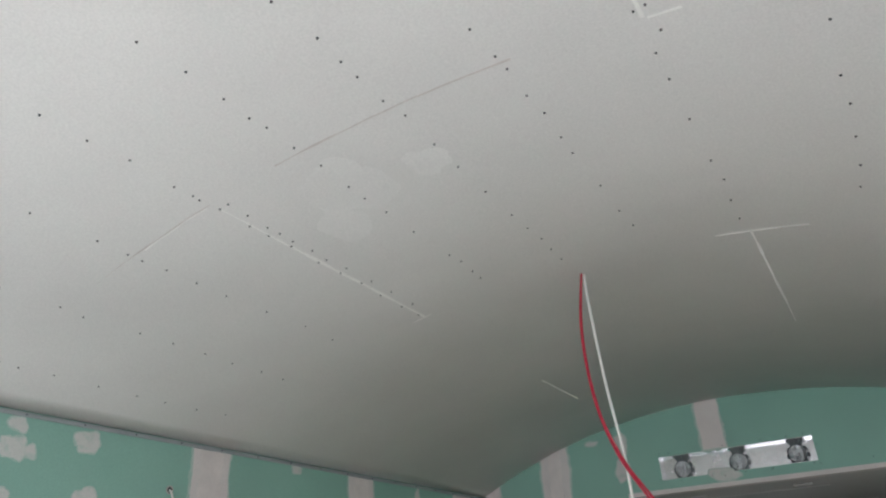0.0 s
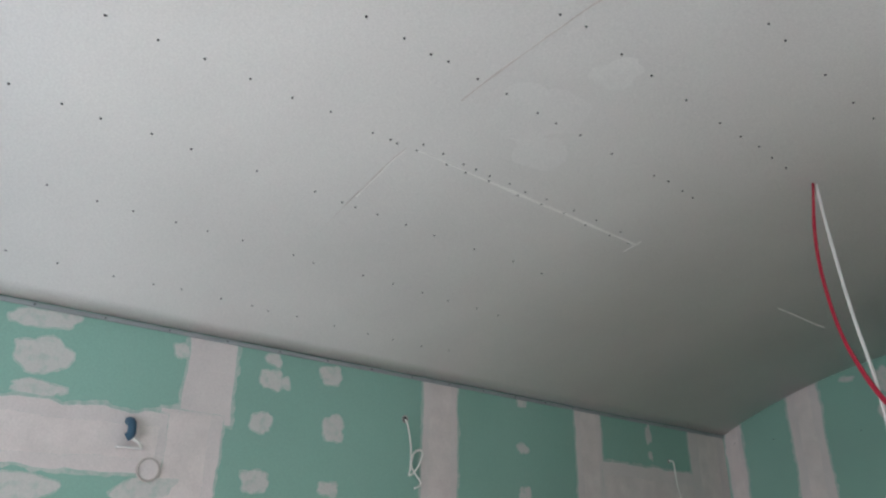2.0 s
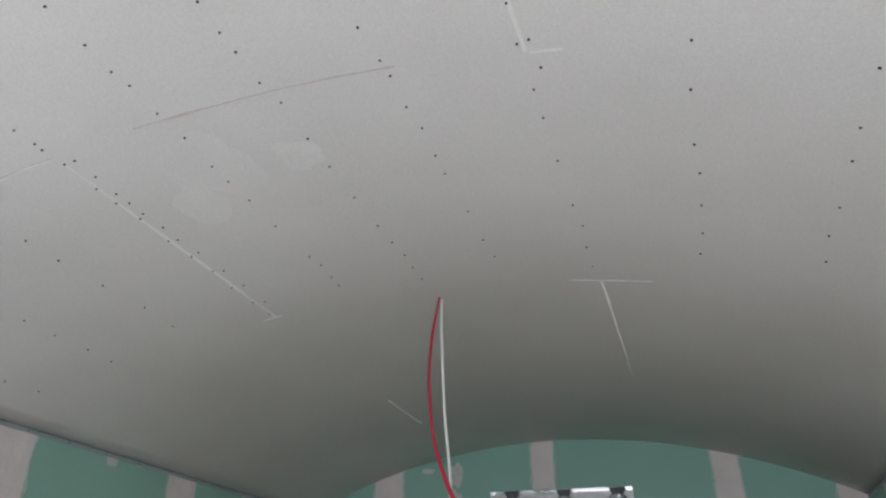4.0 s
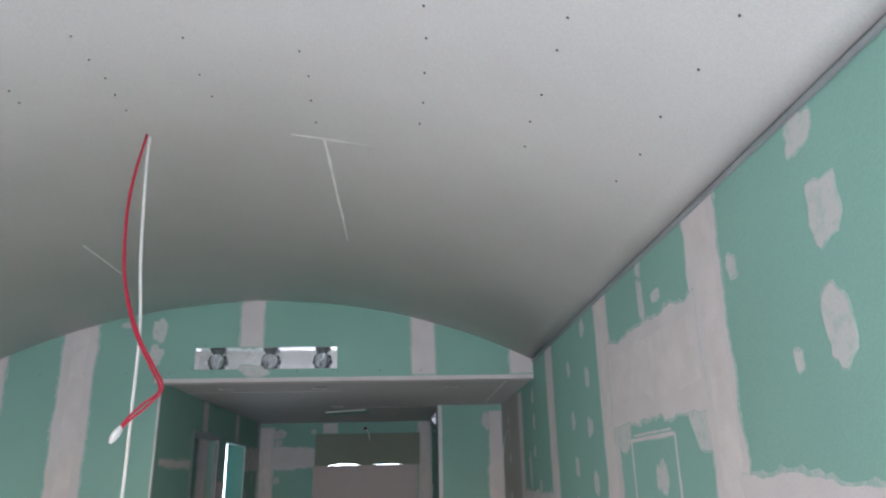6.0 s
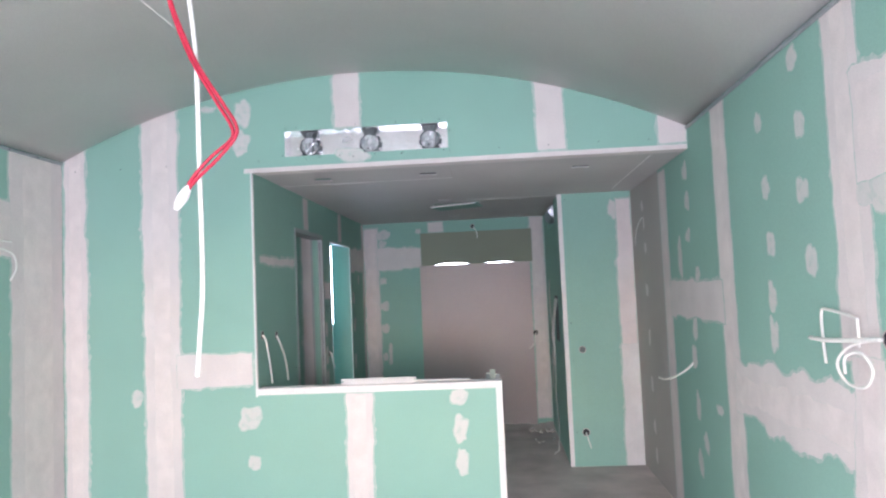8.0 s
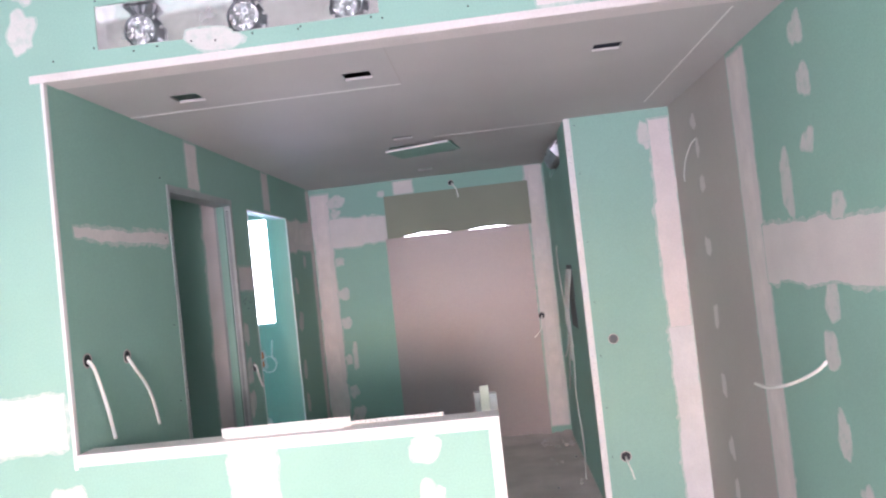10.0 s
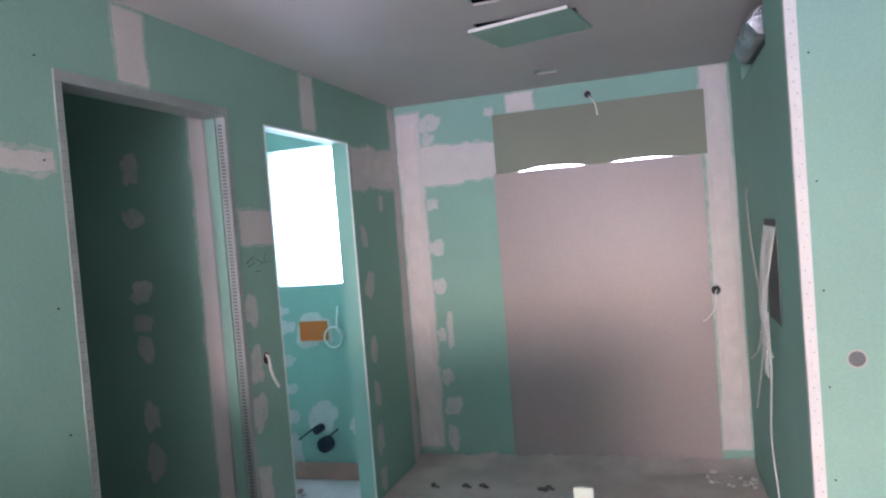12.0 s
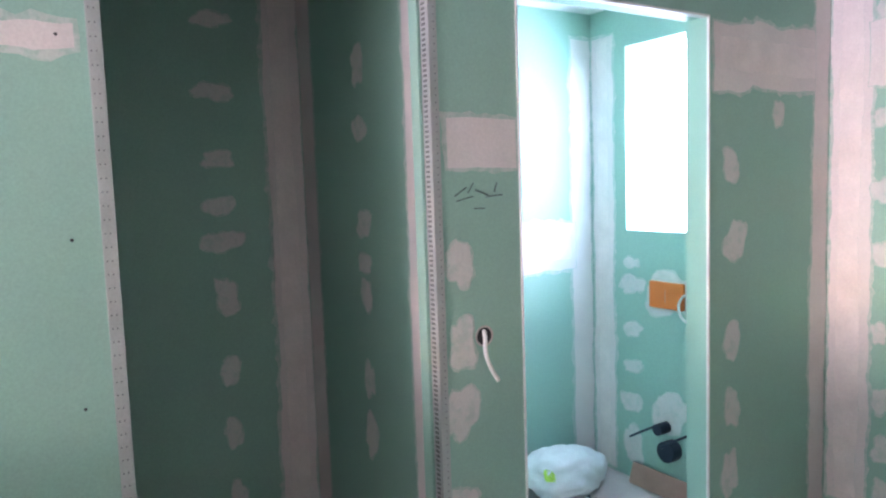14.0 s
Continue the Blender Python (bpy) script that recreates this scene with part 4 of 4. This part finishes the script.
# inner room: socket holes with cables
cable("wall_cable", [(BX, 0.12, 1.345), (BX + 0.02, 0.13, 1.31), (BX + 0.025, 0.165, 1.21), (BX + 0.025, 0.20, 1.11), (BX + 0.025, 0.225, 1.02)], 0.0075, PLASTIC,
      "white cable hanging from a round socket hole", group="socket cables", hole=(BX, 0.12, 1.345), n=(1, 0, 0))
cable("wall_cable", [(BX, 0.41, 1.325), (BX + 0.018, 0.43, 1.275), (BX + 0.02, 0.51, 1.19), (BX + 0.02, 0.565, 1.10), (BX + 0.02, 0.60, 0.995)], 0.0075, PLASTIC,
      "white cable hanging from a round socket hole", group="socket cables", hole=(BX, 0.41, 1.325), n=(1, 0, 0))
cable("wall_cable", [(BX, 1.935, 1.075), (BX + 0.02, 1.925, 1.06), (BX + 0.03, 1.92, 1.01), (BX + 0.035, 1.935, 0.965), (BX + 0.04, 1.955, 0.93)], 0.0065, PLASTIC,
      "white cable curling out of a switch hole between two doorways", group="socket cables", hole=(BX, 1.935, 1.06), n=(1, 0, 0), hole_r=0.03)
h1 = thing("socket_opening", (0.862, PY, 1.015), "round grey socket opening in a green board", "socket box")
round_hole(h1, (0.862, PY, 1.015), (0, -1, 0), 0.03, PUNCHED)
cable("socket_cable", [(0.856, PY, 0.29), (0.858, PY - 0.03, 0.27), (0.87, PY - 0.05, 0.23), (0.885, PY - 0.055, 0.17)], 0.005, PLASTIC,
      "black socket box with a short white cable", "socket box", hole=(0.856, PY, 0.295), n=(0, -1, 0), hole_r=0.032)
cable("wall_cable", [(-0.11, BY, 2.315), (-0.10, BY - 0.03, 2.30), (-0.07, BY - 0.04, 2.25), (-0.06, BY - 0.045, 2.18)], 0.005, PLASTIC,
      "short white cable from a hole over a doorway", hole=(-0.115, BY, 2.32), n=(0, -1, 0), hole_r=0.025)
cable("wall_cable", [(0.56, BY - 0.003, 1.06), (0.55, BY - 0.03, 1.04), (0.535, BY - 0.035, 0.95), (0.50, BY - 0.04, 0.90), (0.47, BY - 0.04, 0.88)], 0.004, PLASTIC,
      "thin cable from a black socket box beside a board", hole=(0.555, BY - 0.003, 1.06), n=(0, -1, 0), hole_r=0.03)

# wiring slot in the side of the shaft
slot = thing("wiring_slot", (PX, 2.5, 1.25), "bundle of grey-white cables hanging from a slot in a shaft wall", "cable bundle")
# Plate on the uncut wall; its dark colour is the slot's inner shade.
add(slot, "slot", box_bm(PX - 0.004, PX + 0.002, 2.38, 2.70, 1.05, 1.49, 0.001), PUNCHED, "dark plate coloured as the shade in a cut-out")
rng = random.Random(11)
GREYWIRE = material("dusty_cable_sheath", (0.66, 0.66, 0.61), 0.6, vary=0.1, bump=0.0)
for i in range(13):
    y = 2.385 + 0.025 * i + rng.uniform(-0.01, 0.01)
    end = rng.uniform(0.80, 1.02)
    yy = 2.52 + (y - 2.52) * 0.4
    pts = [(PX - 0.006, y, 1.46), (PX - 0.03, y + rng.uniform(-0.02, 0.02), 1.32), (PX - 0.045 - rng.uniform(0, 0.02), yy, 1.12), (PX - 0.05, yy + rng.uniform(-0.03, 0.03), 1.0), (PX - 0.05, yy + rng.uniform(-0.18, 0.22), end)]
    add(slot, "cable", tube_bm(pts, 0.0042, sides=6), GREYWIRE, smooth=True)
add(slot, "cable", tube_bm([(PX - 0.002, 3.28, 1.645), (PX - 0.02, 3.15, 1.58), (PX - 0.035, 2.95, 1.38), (PX - 0.04, 2.72, 1.15), (PX - 0.045, 2.66, 1.02), (PX - 0.04, 2.9, 0.86), (PX - 0.03, 3.3, 0.74)], 0.005, sides=6), GREYWIRE, smooth=True)
add(slot, "cable", tube_bm([(PX - 0.04, 2.62, 1.1), (PX - 0.045, 2.68, 0.9), (PX - 0.04, 2.95, 0.66), (PX - 0.03, 3.2, 0.50)], 0.0045, sides=6), GREYWIRE, smooth=True)
add(slot, "cable", tube_bm([(PX - 0.04, 2.5, 1.1), (PX - 0.05, 2.42, 0.85), (PX - 0.05, 2.55, 0.55), (PX - 0.04, 2.5, 0.25), (PX - 0.06, 2.42, 0.02)], 0.0045, sides=6), GREYWIRE, smooth=True)

# ---- on and behind the half-height wall ----


def angle_bead(name, x0, x1, y, z, w, tilt, label):
    """A loose length of perforated corner bead: two thin wings at a right angle, with holes."""
    th = thing(name, ((x0 + x1) / 2, y, z), label, "corner bead", "loose corner beads")
    half = (x1 - x0) / 2
    n = int(2 * half / 0.02)
    for nm, rot in (("wing", 0), ("wing", 90)):
        bm = slab((-half, half), (0.0, w), -0.0006, 0.0006, lambda u, v, q: (u, v, q), [(-half + 0.02 * i + 0.006, -half + 0.02 * i + 0.014, w * 0.35, w * 0.6) for i in range(n)])
        bmesh.ops.rotate(bm, verts=bm.verts, cent=(0, 0, 0), matrix=Matrix.Rotation(radians(rot), 3, "X"))
        part(nm, bm, WHITE, th)
    th.matrix_basis = pose((x0 + x1) / 2, y, z, 0, 0, tilt)
    return th


angle_bead("corner_bead", -0.88, -0.40, 0.055, 1.0155, 0.035, 0.5, "short white perforated corner bead lying on a half-height wall")
angle_bead("corner_bead", -0.86, -0.42, 0.030, 1.0158, 0.024, -0.5, "short white perforated corner bead lying on a half-height wall")
angle_bead("corner_bead", -0.42, -0.06, 0.090, 1.0155, 0.012, 1.0, "thin white corner bead lying on a half-height wall")

stud = thing("metal_stud", (0.073, 0.735, 0), "upright steel stud with a pale plasterboard strip, standing on the floor", "stud")
add(stud, "strip", box_bm(0.055, 0.095, 0.715, 0.727, 0.0, 1.004, 0.0015), material("pale_strip", (0.66, 0.70, 0.60), 0.7, vary=0.06), "pale green-white strip")
add(stud, "flange", box_bm(0.028, 0.054, 0.722, 0.760, 0.0, 0.975, 0.001), BEAD)
add(stud, "flange", box_bm(0.096, 0.128, 0.722, 0.760, 0.0, 0.965, 0.001), BEAD)
add(stud, "web", box_bm(0.055, 0.095, 0.750, 0.760, 0.0, 0.97, 0.001), BEAD)

# ---- toilet room ----
flush = thing("flush_cover", (-1.93, WY, 0.96), "orange protective cover over a concealed cistern's opening", "flush plate")
add(flush, "cover", box_bm(-2.025, -1.83, WY - 0.022, WY - 0.001, 0.90, 1.025, 0.003), ORANGE)
add(flush, "groove", box_bm(-1.93, -1.927, WY - 0.0235, WY - 0.0215, 0.93, 0.99), TERRA)
loopc = thing("cable_coil", (-1.78, WY, 0.93), "white cable curled in a ring beside the orange cover", "cable")
pts = [(-1.78 + 0.065 * math.cos(a), WY - 0.02 - 0.003 * a, 0.92 + 0.065 * math.sin(a)) for a in [0.6 * i for i in range(13)]] + [(-1.74, WY - 0.05, 1.02), (-1.735, WY - 0.03, 1.12)]
add(loopc, "sheath", tube_bm(pts, 0.006), PLASTIC, smooth=True)
pipes = thing("toilet_pipes", (-1.92, WY, 0.26), "black flush and waste pipe stubs with threaded rods", "pipe")
for x, z, r, l in ((-1.94, 0.325, 0.028, 0.07), (-1.90, 0.225, 0.05, 0.06)):
    bm = tube_bm([(x, WY + 0.02, z), (x, WY - l * 0.5, z), (x, WY - l, z)], r, sides=18)
    add(pipes, "pipe", bm, BLACK)
for x in (-2.0, -1.82):
    add(pipes, "rod", tube_bm([(x, WY, 0.315), (x, WY - 0.09, 0.31), (x - 0.005, WY - 0.18, 0.30)], 0.006), BLACK)
plank = thing("plank", (-1.86, WY - 0.05, 0.0), "reddish plank lying against the foot of a wall", "plank")
bm = box_bm(-0.26, 0.33, -0.052, 0.052, -0.011, 0.011, 0.002)
part("board", bm, TERRA, plank)
plank.matrix_basis = pose(-1.86, WY - 0.045, 0.054, 72, 0, 0)
rubble = thing("rubble", (-1.98, 3.05, 0), "small heap of dark plaster rubble on the floor", "debris")
rng = random.Random(5)


def lump(th, x, y, z, s, mat):
    bm = bmesh.new()
    bmesh.ops.create_icosphere(bm, subdivisions=2, radius=1.0)
    k = rng.uniform(0, 50)
    for v in bm.verts:
        v.co *= 1 + 0.35 * noise.noise(v.co * 1.4 + Vector((k, 0, 0)))
    bmesh.ops.transform(bm, matrix=Matrix.Translation((x, y, z)) @ Matrix.Rotation(rng.uniform(0, 3), 4, "Z") @ Matrix.Diagonal((s, s * rng.uniform(0.5, 0.9), s * rng.uniform(0.35, 0.6), 1)), verts=bm.verts)
    return add(th, "lump", bm, mat)


for i in range(7):
    lump(rubble, -2.05 + rng.uniform(-0.06, 0.16), 3.03 + rng.uniform(-0.05, 0.07), 0.012, rng.uniform(0.012, 0.03), rng.choice((GREY, BLACK, TERRA)))
bag = thing("plastic_bag", (-2.24, 2.98, 0), "crumpled white plastic bag on the floor with a lime label", "bag")
bm = bmesh.new()
bmesh.ops.create_icosphere(bm, subdivisions=4, radius=1.0)
for v in bm.verts:
    p = v.co.copy()
    f = 1 + 0.18 * noise.noise(p * 1.5) + 0.12 * noise.noise(p * 4 + Vector((3, 1, 0))) + 0.10 * abs(noise.noise(p * 8))
    v.co = Vector((p.x * 0.16 * f, p.y * 0.21 * f, max(0.0, 0.10 + p.z * 0.115 * f)))
label_bm = bmesh.new()
label_grid = {}
for i in range(9):
    for k in range(7):
        p = Vector((0.35 + 0.05 * i - 0.02 * k, -0.80, 0.18 + 0.07 * k)).normalized()
        f = 1.015 + 0.18 * noise.noise(p * 1.5) + 0.12 * noise.noise(p * 4 + Vector((3, 1, 0))) + 0.10 * abs(noise.noise(p * 8))
        label_grid[i, k] = label_bm.verts.new((p.x * 0.16 * f, p.y * 0.21 * f, 0.10 + p.z * 0.115 * f))
for i in range(8):
    for k in range(6):
        if (i, k) not in ((0, 0), (7, 5), (0, 5), (7, 0)):
            label_bm.faces.new([label_grid[i, k], label_grid[i + 1, k], label_grid[i + 1, k + 1], label_grid[i, k + 1]])
for b in (bm, label_bm):
    bmesh.ops.translate(b, verts=b.verts, vec=bag.location)
add(bag, "film", bm, BAGWHITE, smooth=True)
add(bag, "label_patch", label_bm, LIME, "lime-green printed patch", True)

# ---- floor bits in the inner room ----
for x, y in ((-1.155, 3.25), (-0.96, 3.265), (-0.855, 3.275), (-0.50, 3.25), (-0.46, 3.27)):
    st = thing("rubble_lump", (x, y, 0), "dark lump of rubble lying on the dusty floor", "debris", "floor rubble")
    lump(st, x, y, 0.010, 0.026, PUNCHED)
    lump(st, x + 0.03, y - 0.02, 0.007, 0.015, PUNCHED)
bm = bmesh.new()
dust = []
for i in range(91):
    x = BX + 0.005 + (PX - BX - 0.01) * i / 90
    reach = 0.20 + 0.10 * noise.noise(Vector((x * 3, 0, 6)))
    row = []
    for k in range(8):
        q = k / 7
        z = 0.050 * (1 - q) ** 1.7 * (0.75 + 0.5 * noise.noise(Vector((x * 5, q, 2))) + 0.25 * noise.noise(Vector((x * 22, q * 6, 8))))
        row.append(bm.verts.new((x, BY - 0.015 - reach * q, z if k < 7 else -0.004)))
    dust.append(row)
for a, b in zip(dust, dust[1:]):
    for k in range(7):
        bm.faces.new([a[k], a[k + 1], b[k + 1], b[k]])
tagged(part("dust_ridge", bm, CONCRETE, smooth=True), "grey-pink plaster dust swept along the foot of a wall", "dust", kind="stuff")
scraps = thing("plaster_scraps", (0.6, 3.5, 0), "plaster crumbs and offcuts swept to the foot of a wall", "debris")
for i in range(26):
    lump(scraps, rng.uniform(0.42, 0.69), rng.uniform(3.35, 3.73), 0.006, rng.uniform(0.006, 0.022), rng.choice((FILL, GREY, CONCRETE)))
for i in range(8):
    lump(scraps, rng.uniform(0.45, 0.69), rng.uniform(2.2, 3.2), 0.006, rng.uniform(0.008, 0.018), rng.choice((FILL, GREY, PUNCHED)))
